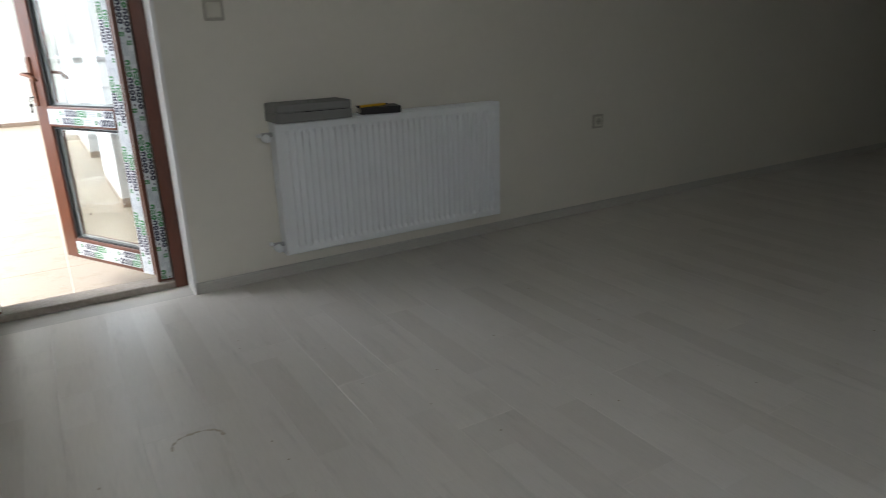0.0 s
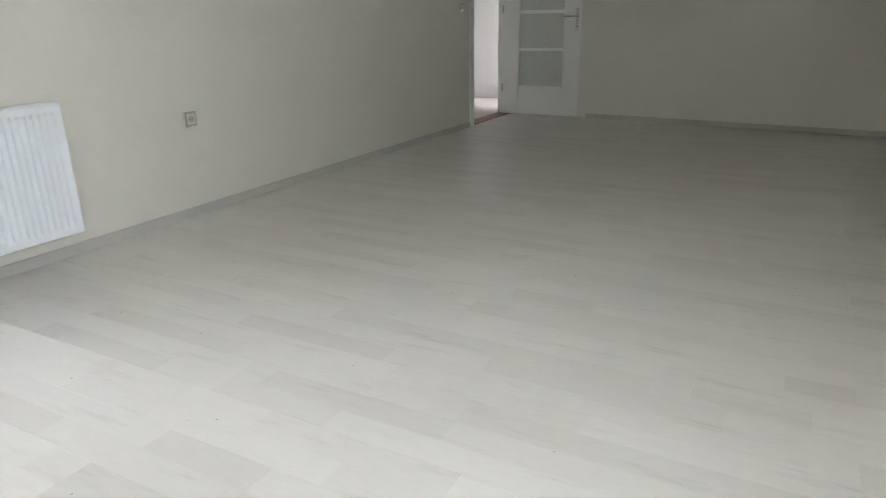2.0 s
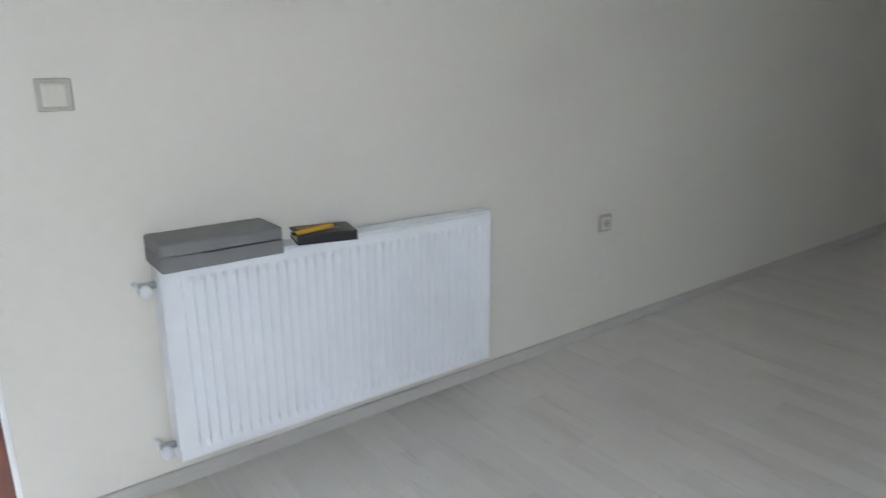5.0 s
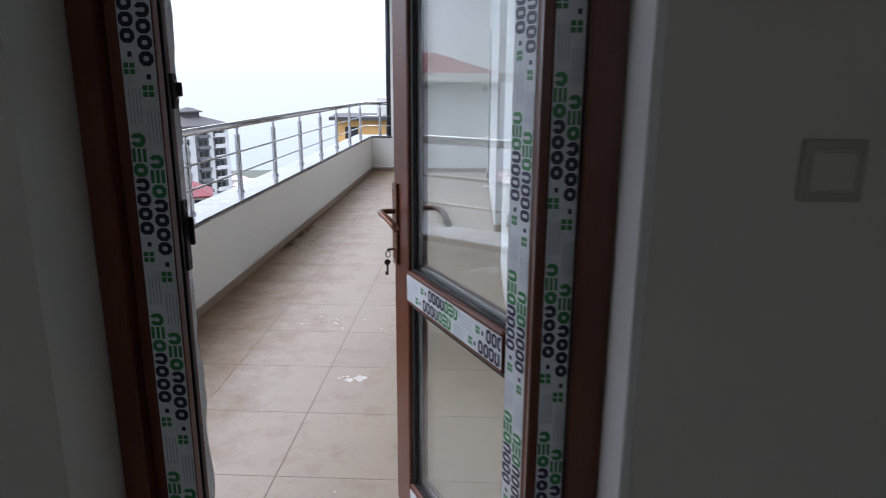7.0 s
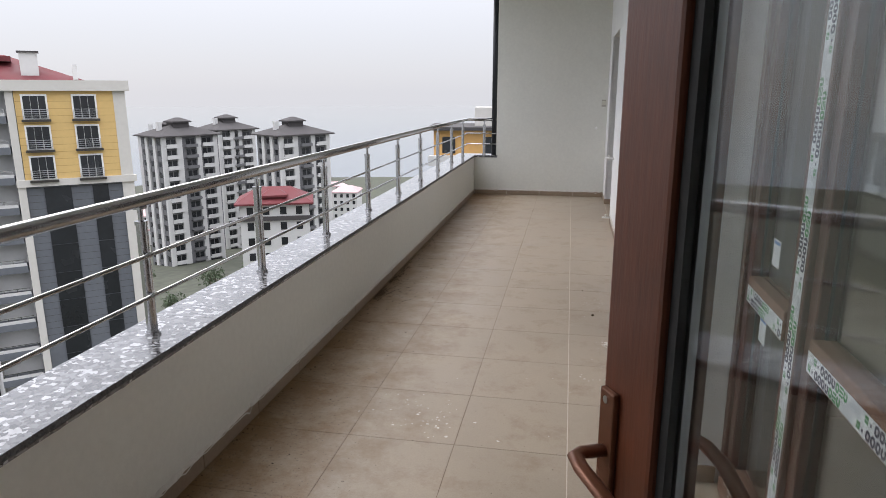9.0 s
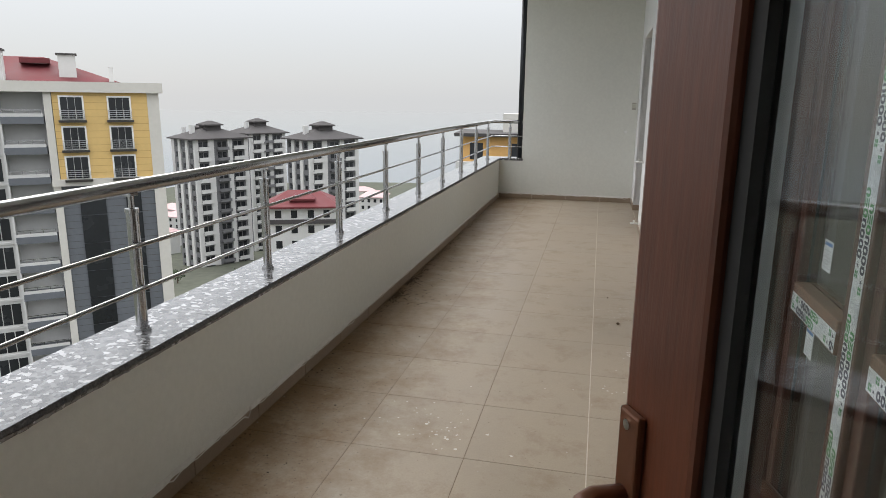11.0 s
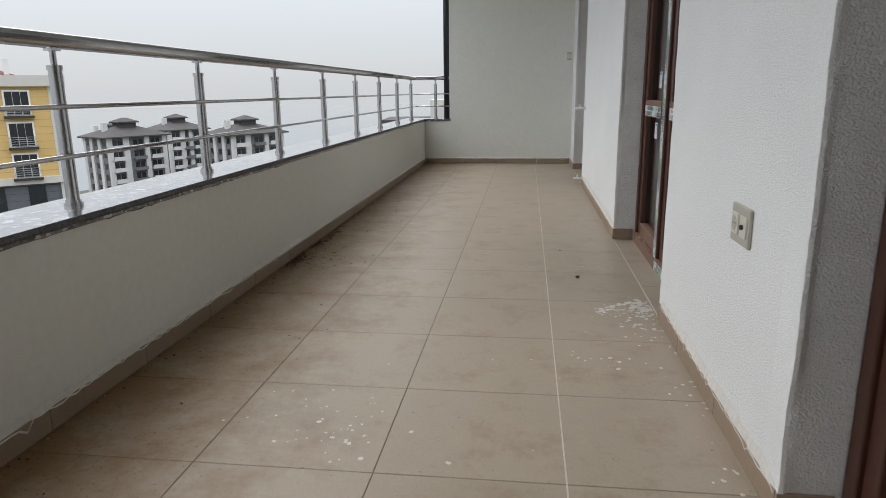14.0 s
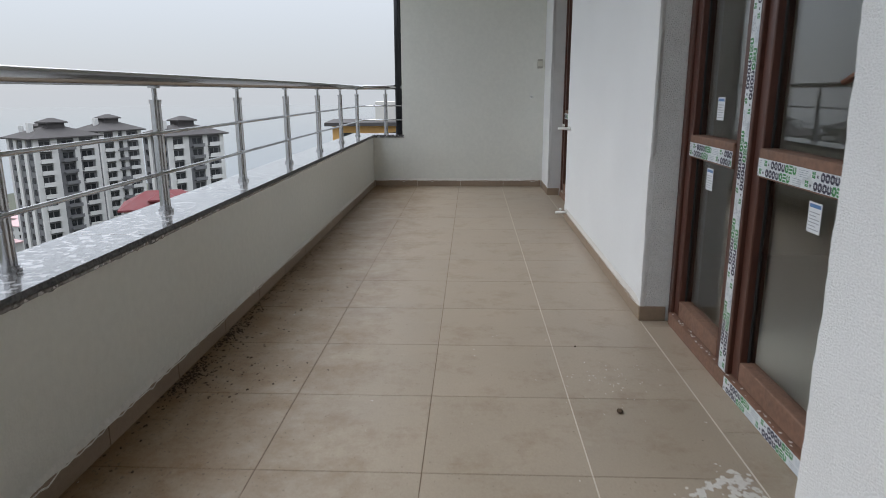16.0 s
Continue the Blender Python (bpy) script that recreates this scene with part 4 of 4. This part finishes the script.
def hip_roof(bm, x0, y0, x1, y1, z, h, over=0.6, ridge=0.35):
    a = [bm.verts.new(p) for p in ((x0 - over, y0 - over, z), (x1 + over, y0 - over, z), (x1 + over, y1 + over, z), (x0 - over, y1 + over, z))]
    c = [bm.verts.new((p[0], p[1], z - 0.35)) for p in [v.co.copy() for v in a]]
    cx, w = (x0 + x1) / 2, (x1 - x0) * ridge / 2
    cy = (y0 + y1) / 2
    t = [bm.verts.new((cx - w, cy, z + h)), bm.verts.new((cx + w, cy, z + h))]
    bm.faces.new((a[0], a[1], t[1], t[0]))
    bm.faces.new((a[1], a[2], t[1]))
    bm.faces.new((a[2], a[3], t[0], t[1]))
    bm.faces.new((a[3], a[0], t[0]))
    for i in range(4):
        bm.faces.new((c[i], c[(i + 1) % 4], a[(i + 1) % 4], a[i]))
    bm.faces.new(c[::-1])
    return bm


# yellow and grey block opposite; local x along the facade, -y towards the balcony, z 0 at its foot
yb = thing("apartment_block", pose(-40.2, 55.4, -40.0, 0, 0, 41), "yellow, cream and slate apartment block with a red roof", "building")
part("wall", B(-9.3, 0.25, 0, -1.0, 14, 41.8), M_GREYPANEL, yb, "slate-grey clad wall")
part("wall", B(-8.6, 0.05, 34.1, -0.95, 0.26, 41.7), M_YELLOW, yb, "yellow horizontal cladding")
for z in [34.6 + 0.62 * k for k in range(12)]:
    part("cladding_joint", B(-8.6, 0.043, z, -0.95, 0.052, z + 0.035), mat("joint", (0.42, 0.26, 0.08)) if z < 34.7 else bpy.data.materials["joint"], yb)
part("wall", B(-1.0, 0.0, 0, 0.0, 14, 41.8), M_CREAM, yb, "cream corner pilaster")
part("wall", B(-9.25, -0.05, 0, -8.65, 0.3, 41.8), M_CREAM, yb)
part("cornice", B(-28, -0.35, 41.7, 0.35, 14.3, 42.6), M_CREAM, yb)
part("cornice", B(-9.3, -0.2, 33.5, 0.25, 0.4, 34.1), M_CREAM, yb)
part("wall", B(-27, 1.6, 0, -9.3, 14, 41.8), M_WHITEWALL, yb)
bm = hip_roof(bmesh.new(), -27, 2.5, -3.2, 13, 42.65, 2.3, 0.2, 0.5)
part("roof", bm, M_REDROOF, yb, "red sheet metal hip roof")
ch = part("chimney", B(-7.9, 3.2, 43.0, -6.5, 4.4, 45.0), M_WHITEWALL, yb)
part("chimney_cap", B(-8.05, 3.05, 45.0, -6.35, 4.55, 45.15), M_DARKROOF, ch)
ch = part("chimney", B(-3.9, 2.2, 42.7, -3.5, 2.6, 44.0), M_WHITEWALL, yb)
ch = part("chimney", B(-14.0, 0.8, 42.6, -12.0, 3.0, 45.1), M_WHITEWALL, yb)
part("chimney_cap", B(-14.15, 0.65, 45.1, -11.85, 3.15, 45.25), M_DARKROOF, ch)
part("roof_hatch", B(-11.0, 5.0, 44.3, -8.6, 6.2, 44.75), M_REDROOF, yb)
FL = 2.62
# tall windows in the yellow field: white surround, three dark lights, low iron guard
fr_me = mesh_of("window_frame", B(-0.98, 0, 0, 0.98, 0.12, 2.12), M_DOORWHITE)
bm = bmesh.new()
for k in range(3):
    box(bm, -0.84 + k * 0.57, -0.03, 0.06, -0.30 + k * 0.57, 0.02, 1.98)
pane_me = mesh_of("pane", bm, M_FARWIN)
bm = bmesh.new()
for z in (0.1, 0.28, 0.46, 0.64, 0.82):
    box(bm, -0.95, -0.35, z, 0.95, -0.31, z + 0.04)
for x in (-0.95, -0.3, 0.3, 0.91):
    box(bm, x, -0.35, 0.0, x + 0.04, -0.31, 0.88)
grid_me = mesh_of("balustrade", bm, M_SPACER)
ledge_me = mesh_of("ledge", B(-1.1, -0.4, -0.2, 1.1, 0.0, 0.0), M_DARK)
for x in (-7.15, -3.35):
    for k in range(3):
        w = shared("window", fr_me, yb, (x, -0.05, 39.3 - FL * k))
        shared("pane", pane_me, w, (0, 0, 0))
        shared("ledge", ledge_me, w, (0, 0, 0))
        tagged(shared("balustrade", grid_me, w, (0, 0, 0)), kind="stuff")
# dark glazed strips in the slate wall, one pane to a floor
for x, wd in ((-6.25, 1.05), (-2.85, 0.65)):
    strip_me = mesh_of("pane", B(-wd, 0, 0, wd, 0.12, FL - 0.08), M_FARWIN)
    for k in range(12):
        shared("pane", strip_me, yb, (x, 0.14, 33.4 - FL * (k + 1)))
for k in range(24):
    part("cladding_joint", B(-9.2, 0.243, 33.3 - 0.62 * k, -1.0, 0.252, 33.33 - 0.62 * k), M_DARKROOF, yb)
# loggias: slab, low upstand, thin rail
slab_me = mesh_of("balcony", B(-1.6, 0, -0.62, 1.6, 1.6, 0.0), M_GREYPANEL)
up_me = mesh_of("upstand", B(-1.55, 0.02, 0.0, 1.55, 0.12, 0.28), M_WHITEWALL)
bm = bmesh.new()
box(bm, -1.5, 0.04, 0.55, 1.5, 0.08, 0.6)
for x in (-1.5, -0.5, 0.5, 1.46):
    box(bm, x, 0.04, 0.28, x + 0.04, 0.08, 0.55)
brail_me = mesh_of("balcony_rail", bm, M_STEEL)
bm = bmesh.new()
for k in range(3):
    box(bm, -1.12 + k * 0.77, 0, 0, -0.42 + k * 0.77, 0.06, 1.95)
side_me = mesh_of("window", bm, M_FARWIN)
for k in range(15):
    z = 39.6 - FL * k
    b = shared("balcony", slab_me, yb, (-10.95, 0.0, z))
    shared("upstand", up_me, b, (0, 0, 0))
    shared("balcony_rail", brail_me, b, (0, 0, 0))
    for x in (-14.1, -17.2):
        shared("window", side_me, yb, (x, 1.12, z - 0.35))
    part("band", B(-19, 1.05, z - 0.75, -12.65, 1.2, z - 0.55), M_WHITEWALL, yb)
part("wall", B(-12.65, 0.0, 0, -12.5, 1.6, 41.8), M_WHITEWALL, yb)
part("wall", B(-19, 1.15, 0, -12.65, 1.62, 41.8), M_WHITEWALL, yb)


# grey and white towers beyond
bm = bmesh.new()
box(bm, -0.6, -0.05, 0, 0.6, 0.06, 1.5)
tw_pane = mesh_of("pane", bm, M_FARWIN)
bm = bmesh.new()
box(bm, -1.75, -1.1, 0, 1.75, 0.0, 0.28)
box(bm, -1.75, -1.1, 0.28, 1.75, -1.02, 1.1)
tw_balc = mesh_of("balcony", bm, M_WHITEWALL)
bm = bmesh.new()
box(bm, -1.75, -1.1, 0, 1.75, 0.0, 0.3)
box(bm, -1.75, -1.1, 0.3, 1.75, -1.04, 0.9)
tw_balc_dark = mesh_of("balcony", bm, M_TOWERGREY)


def tower(x, y, top, rz, w=16.0, d=12.0, floors=14):
    """Local -y is the broad front, -x the narrow one."""
    z0 = top - floors * 3.0
    t = thing("apartment_tower", pose(x, y, z0, 0, 0, rz), "tall white and grey apartment tower with a dark hipped roof", "building", "towers by the shore")
    H = floors * 3.0
    part("wall", B(-w / 2, -d / 2, -8, w / 2, d / 2, H), M_TOWERGREY, t)
    for x0, x1 in ((-w / 2 - 0.05, -w / 2 + 1.3), (-w / 2 + 4.3, -w / 2 + 6.0), (w / 2 - 6.6, w / 2 - 5.2), (w / 2 - 1.2, w / 2 + 0.05)):
        part("pilaster", B(x0, -d / 2 - 0.4, -8, x1, -d / 2 + 0.2, H), M_WHITEWALL, t)
    for y0, y1 in ((-d / 2 + 2.6, -d / 2 + 4.0), (d / 2 - 4.2, d / 2 - 2.8)):
        part("pilaster", B(-w / 2 - 0.4, y0, -8, -w / 2 + 0.2, y1, H), M_WHITEWALL, t)
        part("pilaster", B(w / 2 - 0.2, y0, -8, w / 2 + 0.4, y1, H), M_WHITEWALL, t)
    for k in range(floors):
        z = k * 3.0
        for xx, me in ((-w / 2 + 2.8, tw_balc), (0.2, tw_balc_dark), (w / 2 - 3.2, tw_balc)):
            b = shared("balcony", me, t, (xx, -d / 2, z))
            shared("pane", tw_pane, b, (-0.75, 0, 0.85))
            shared("pane", tw_pane, b, (0.75, 0, 0.85))
        for yy in (-d / 2 + 1.4, 0.0, d / 2 - 1.5):
            shared("pane", tw_pane, t, (-w / 2, yy, z + 0.9), -90)
            shared("pane", tw_pane, t, (w / 2, yy, z + 0.9), 90)
    r = part("roof", hip_roof(bmesh.new(), -w / 2, -d / 2, w / 2, d / 2, H + 0.4, 2.7, 1.3, 0.25), M_DARKROOF, t)
    part("roof_lantern", hip_roof(B(-2.4, -1.8, H + 1.2, 2.4, 1.8, H + 3.9), -2.4, -1.8, 2.4, 1.8, H + 4.1, 1.0, 0.6, 0.3), M_DARKROOF, r)
    part("chimney", B(-w / 2 + 2, -1, H + 0.4, -w / 2 + 3.2, 0.2, H + 4.0), M_WHITEWALL, r)
    return t


tower(-111, 175, -10.4, 62, 17, 11)
tower(-115, 210, -10.6, 62, 14, 11)
tower(-79, 182, -10.2, 58, 17, 11)
tower(-150, 230, -14, 12, 18, 12, 12)

rh = thing("house", pose(-57, 121, -44, 0, 0, 22), "white house with a red sheet metal roof", "house")
part("wall", B(-6.5, -4, 0, 6.5, 5, 24.6), M_WHITEWALL, rh)
part("roof", hip_roof(bmesh.new(), -6.5, -4, 6.5, 5, 25.0, 2.6, 0.9, 0.45), M_REDROOF, rh)
part("dormer", hip_roof(B(-2.2, -3.4, 25.0, 2.2, 0, 26.3), -2.2, -3.6, 2.2, 0, 26.4, 1.0, 0.3, 0.4), M_REDROOF, rh)
part("band", B(-6.9, -4.5, 21.6, 6.9, -4, 22.4), M_DARKROOF, rh)
for k in range(7):
    for xx in (-4.6, -1.6, 1.6, 4.6):
        shared("window", tw_pane, rh, (xx, -4.0, 22.7 - 3.0 * k))
    for yy in (-2, 2):
        shared("window", tw_pane, rh, (6.5, yy, 22.7 - 3.0 * k), 90)

ob_ = thing("far_block", pose(-8.6, 63, -30, 0, 0, 6), "orange and white building with a dark eave", "building")
part("wall", B(-4.2, -2, 0, 4.0, 5, 28.2), M_ORANGE, ob_)
part("roof", B(-4.8, -2.8, 28.2, 4.6, 5.6, 28.5), M_DARKROOF, ob_)
part("roof_room", B(-0.5, 0, 28.5, 3.5, 4, 30.2), M_CREAM, ob_)
for k in range(4):
    part("balcony", B(-4.6, -3.0, 25.0 - 3 * k, -0.2, -2, 25.9 - 3 * k), M_WHITEWALL, ob_)
    for xx in (-2.8, 1.0, 2.8):
        shared("window", tw_pane, ob_, (xx, -2.0, 26.1 - 3 * k))

rng = random.Random(11)
far_me = {}
for i in range(60):
    az = radians(rng.uniform(-62, -3))
    d = rng.uniform(240, 470)
    x, y = d * math.sin(az), d * math.cos(az)
    w, dp, h = rng.uniform(10, 20), rng.uniform(9, 14), rng.choice((9, 12, 15, 18))
    t = thing("town_house", pose(x, y, hill(x, y) - 1.0, 0, 0, rng.uniform(-30, 40)), "pale distant town house with a tiled roof", "house", "distant town")
    part("wall", B(-w / 2, -dp / 2, -3, w / 2, dp / 2, h), rng.choice((M_WHITEWALL, M_CREAM, M_WHITEWALL)), t)
    part("roof", hip_roof(bmesh.new(), -w / 2, -dp / 2, w / 2, dp / 2, h + 0.3, 2.2, 0.5, 0.4), rng.choice((M_PINK, M_PINK, M_DARKROOF)), t)
    for k in range(h // 3):
        for q in range(4):
            shared("window", tw_pane, t, (-w / 2 + w * (q + 0.5) / 4, -dp / 2, k * 3 + 0.9))


def tree(x, y, h):
    z = hill(x, y) - 0.5
    t = thing("tree", pose(x, y, z), "dark leafy tree on the slope below", "tree", "trees on the slope")
    bm = C((0, 0, 0), (0.1, 0, h * 0.6), 0.22, 8, 0.08)
    for a in range(5):
        cyl(bm, (0.05, 0, h * (0.3 + 0.06 * a)), (math.cos(a * 1.4) * h * 0.25, math.sin(a * 1.4) * h * 0.25, h * (0.55 + 0.07 * a)), 0.07, 6, 0.02)
    part("trunk", bm, M_BARK, t)
    bm = bmesh.new()
    for i in range(420):
        u, v = rng.uniform(0, 6.283), rng.uniform(-1, 1)
        r = h * 0.36 * (rng.random() ** 0.4) * (1 + 0.35 * math.sin(3 * u + x))
        c = Vector((math.cos(u) * r * math.sqrt(1 - v * v), math.sin(u) * r * math.sqrt(1 - v * v), h * 0.64 + r * v * 0.85))
        q = Euler((rng.uniform(0, 6), rng.uniform(0, 6), 0)).to_matrix()
        s = rng.uniform(0.12, 0.3)
        bm.faces.new([bm.verts.new(c + q @ Vector(p) * s) for p in ((-1, 0, 0), (0, -0.6, 0.2), (1, 0, 0), (0, 0.6, -0.1))])
    part("crown", bm, M_LEAF, t)


for i in range(26):
    az = radians(rng.uniform(-40, -14))
    d = rng.uniform(75, 175)
    tree(d * math.sin(az), d * math.cos(az), rng.uniform(4, 8))

# ---- floor pieces ----
lam_bms = {}
planks = bpy.data.objects["floor"]
PW, PL = 0.1935, 1.285
def plank_mesh(w, ln):
    k = (round(w, 3), round(ln, 3))
    if k not in lam_bms:
        lam_bms[k] = mesh_of("plank", B(0.0002, 0.0002, 0, w - 0.0002, ln - 0.0002, 0.012, 0.0004), M_LAM)
    return lam_bms[k]

x, i = ROOM_X0, 0
while x < 7.45:
    y = ROOM_Y0 - (i * 0.43 % PL)
    while y < -0.001:
        y0, y1 = max(y, ROOM_Y0), min(y + PL, 0.0)
        if y1 - y0 > 0.02:
            o = new("plank", plank_mesh(PW, y1 - y0))
            o.parent, o.location = planks, (x, y0, R - 0.012)
        y += PL
    x += PW
    i += 1

bf = bpy.data.objects["balcony_floor"]
TX = [XP, -1.107, -0.615, -0.120, XW - 0.002]
tile_me = {}
def tile(parent, name, x0, y0, x1, y1, z, t, m):
    k = (name, round(x1 - x0, 3), round(y1 - y0, 3))
    if k not in tile_me:
        tile_me[k] = mesh_of(name, B(0.0012, 0.0012, 0, x1 - x0 - 0.0012, y1 - y0 - 0.0012, t, 0.0008), m)
    o = new(name, tile_me[k])
    o.parent, o.location = parent, (x0, y0, z)

y = 3.302 - 0.501 * 6
while y < YE:
    y0, y1 = max(y, 0.405), min(y + 0.501, YE)
    if y1 - y0 > 0.02:
        for a, b in zip(TX, TX[1:]):
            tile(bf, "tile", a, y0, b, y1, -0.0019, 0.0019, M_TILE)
    y += 0.501
for a, b in WINS:
    y = a
    while y < b - 0.01:
        tile(bf, "tile", XW, y, XF - 0.002, min(y + 0.5, b), -0.0019, 0.0019, M_TILE)
        y += 0.5
part("grout_line", B(-0.122, 0.41, -0.006, -0.1175, YE, 0.0003), M_GROUT_PALE, bf)
for a, b in WINS:
    part("grout_line", B(XW - 0.004, a, -0.006, XW + 0.001, b, 0.0006), M_GROUT_PALE, bf)

sk = tagged(new("tile_skirting"), "beige tile skirting with smeared grout along the balcony walls", "skirting", kind="structure")
y = 0.41
while y < YE - 0.02:
    y1 = min(y + 0.501, YE - 0.008)
    o = new("tile", mesh_of("tile", B(XP, y + 0.0015, 0.0006, XP + 0.009, y1 - 0.0015, 0.072, 0.0015), M_SKIRT))
    o.parent = sk
    y += 0.501
x = XP + 0.01
while x < XW - 0.02:
    o = new("tile", mesh_of("tile", B(x + 0.0015, YE - 0.009, 0.0006, min(x + 0.5, XW - 0.011) - 0.0015, YE, 0.072, 0.0015), M_SKIRT))
    o.parent = sk
    x += 0.5
for a, b in zip(edges[::2], edges[1::2]):
    y = max(a, 0.41)
    b = min(b, YE - 0.01)
    while y < b - 0.005:
        y1 = min(y + 0.5, b)
        o = new("tile", mesh_of("tile", B(XW - 0.009, y + 0.0015, 0.0006, XW, y1 - 0.0015, 0.072, 0.0015), M_SKIRT))
        o.parent = sk
        y = y1
for a, b in WINS:
    for y in (a + 0.0032, b - 0.0122):
        o = new("tile", mesh_of("tile", B(XW - 0.009, y, 0.0006, XF - 0.014, y + 0.009, 0.072, 0.0015), M_SKIRT))
        o.parent = sk

# smeared plaster above the skirting
rng = random.Random(21)
def smear(name, p0, step, n, up):
    bm = bmesh.new()
    p0, step, up = Vector(p0), Vector(step), Vector(up)
    lo = [bm.verts.new(p0 + step * i + Vector((0, 0, -rng.uniform(0.002, 0.012) - (rng.random() > 0.94) * rng.uniform(0, 0.02)))) for i in range(n)]
    hi = [bm.verts.new(p0 + step * i + up + Vector((0, 0, rng.uniform(0.002, 0.010)))) for i in range(n)]
    for i in range(n - 1):
        bm.faces.new((lo[i], lo[i + 1], hi[i + 1], hi[i]))
    return part(name, bm, M_SPLASH, sk, "smeared white filler line")

smear("filler", (XP + 0.0105, 0.42, 0.073), (0, 0.03, 0), 328, (-0.0098, 0, 0.012))
smear("filler", (XP + 0.02, YE - 0.0105, 0.073), (0.03, 0, 0), 64, (0, 0.0098, 0.012))
for a, b in ((2.725, 4.075), (5.67, 8.29)):
    smear("filler", (XW - 0.0098, a, 0.073), (0, 0.02, 0), int((b - a) / 0.02), (0.0088, 0, 0.02))


def blot(bm, x, y, r, z=0.0006, n=9):
    z += rng.random() * 0.0012
    bm.faces.new([bm.verts.new((x + r * rng.uniform(0.5, 1.2) * math.cos(k * 6.283 / n), y + r * rng.uniform(0.5, 1.2) * math.sin(k * 6.283 / n), z)) for k in range(n)])

bm = bmesh.new()
for cx, cy, sx, sy, n, r in ((-0.85, 3.08, 0.14, 0.12, 40, 0.005), (-0.72, 2.95, 0.12, 0.08, 16, 0.008), (0.2, 4.16, 0.06, 0.05, 60, 0.007), (0.29, 4.22, 0.03, 0.07, 110, 0.011), (0.24, 3.98, 0.05, 0.06, 30, 0.010), (0.02, 3.6, 0.06, 0.05, 10, 0.010), (0.05, 4.95, 0.09, 0.12, 60, 0.004), (0.27, 3.4, 0.05, 0.5, 40, 0.007), (-0.5, 2.4, 0.7, 1.0, 30, 0.004), (-0.4, 5.5, 0.6, 1.5, 30, 0.004), (-0.44, 2.16, 0.02, 0.012, 5, 0.03), (-0.50, 2.17, 0.02, 0.02, 6, 0.009)):
    for i in range(n):
        x = min(max(rng.gauss(cx, sx), XP + 0.02), XW - 0.015)
        blot(bm, x, rng.gauss(cy, sy), r * rng.uniform(0.3, 1.2))
for i in range(60):
    a = i / 59
    blot(bm, 0.31 - 0.22 * a + rng.gauss(0, 0.006), 4.30 - 0.16 * a ** 2 + rng.gauss(0, 0.01), rng.uniform(0.005, 0.014))
tagged(new("plaster_splashes", mesh_of("plaster_splashes", bm, M_SPLASH)), "dried white plaster splashes on the beige tiles", "splashes", kind="stuff")
bm = bmesh.new()
for a, b in WINS:
    for i in range(50):
        blot(bm, XF + rng.uniform(-0.008, 0.008), rng.uniform(a + 0.07, b - 0.07), rng.uniform(0.002, 0.008), 0.0605, 7)
tagged(new("plaster_crumbs", mesh_of("plaster_crumbs", bm, M_SPLASH)), "white plaster crumbs on the lower window frames", "crumbs", kind="stuff")
bm = bmesh.new()
for i in range(900):
    y = rng.choice((rng.gauss(4.95, 0.13), rng.gauss(5.4, 0.35), rng.gauss(6.4, 0.6), rng.uniform(2.2, 9.5)))
    x = XP + 0.012 + abs(rng.gauss(0, 0.035 if rng.random() < 0.7 else 0.2))
    r = rng.uniform(0.0012, 0.005)
    q = Matrix.Translation((x, y, r * 0.35)) @ Euler((rng.uniform(-0.3, 0.3), 0, rng.uniform(0, 6))).to_matrix().to_4x4() @ Matrix.Diagonal((r * rng.uniform(0.6, 2.2), r, r * 0.5, 1))
    bmesh.ops.create_icosphere(bm, subdivisions=1, radius=1, matrix=q)
for i in range(230):
    k = rng.choice((0, 0, 1))
    y = (rng.gauss(4.93, 0.07), rng.gauss(5.40, 0.08))[k]
    x = XP + 0.02 + abs(rng.gauss(0, 0.045))
    r = rng.uniform(0.0015, 0.005)
    q = Matrix.Translation((x, y, r * 0.35)) @ Euler((rng.uniform(-0.3, 0.3), 0, rng.uniform(0, 6))).to_matrix().to_4x4() @ Matrix.Diagonal((r * rng.uniform(0.6, 2.6), r, r * 0.5, 1))
    bmesh.ops.create_icosphere(bm, subdivisions=1, radius=1, matrix=q)
tagged(new("soil_crumbs", mesh_of("soil_crumbs", bm, M_SOIL)), "dark soil crumbs and dead leaves along the parapet", "debris", kind="stuff")
for x, y, r in ((0.042, 4.7, 0.011), (0.10, 2.62, 0.010), (-0.02, 5.3, 0.005)):
    bm = bmesh.new()
    bmesh.ops.create_icosphere(bm, subdivisions=2, radius=r, matrix=Matrix.Translation((x, y, r * 0.6)) @ Matrix.Diagonal((1, 1.2, 0.65, 1)))
    tagged(new("pebble", mesh_of("pebble", bm, M_SOIL)), "small dark pebble lying on the tiles", "pebble")

# crumbs of dirt and a dried smear on the laminate
bm = bmesh.new()
for i in range(70):
    blot(bm, rng.uniform(-0.3, 5.0), rng.uniform(-3.3, -0.3), rng.uniform(0.002, 0.006), R + 0.0006, 7)
for i in range(26):
    a = i * 0.13
    blot(bm, 0.10 + 0.07 * math.cos(a), -1.20 + 0.05 * math.sin(a), rng.uniform(0.003, 0.009), R + 0.0006, 7)
M_SMEAR = mat("brown_smear", (0.44, 0.39, 0.32), 0.8, 0, 0.2, 20, 80)
tagged(new("floor_dirt", mesh_of("floor_dirt", bm, M_SMEAR)), "small brown crumbs and a dried smear on the laminate", "dirt", kind="stuff")
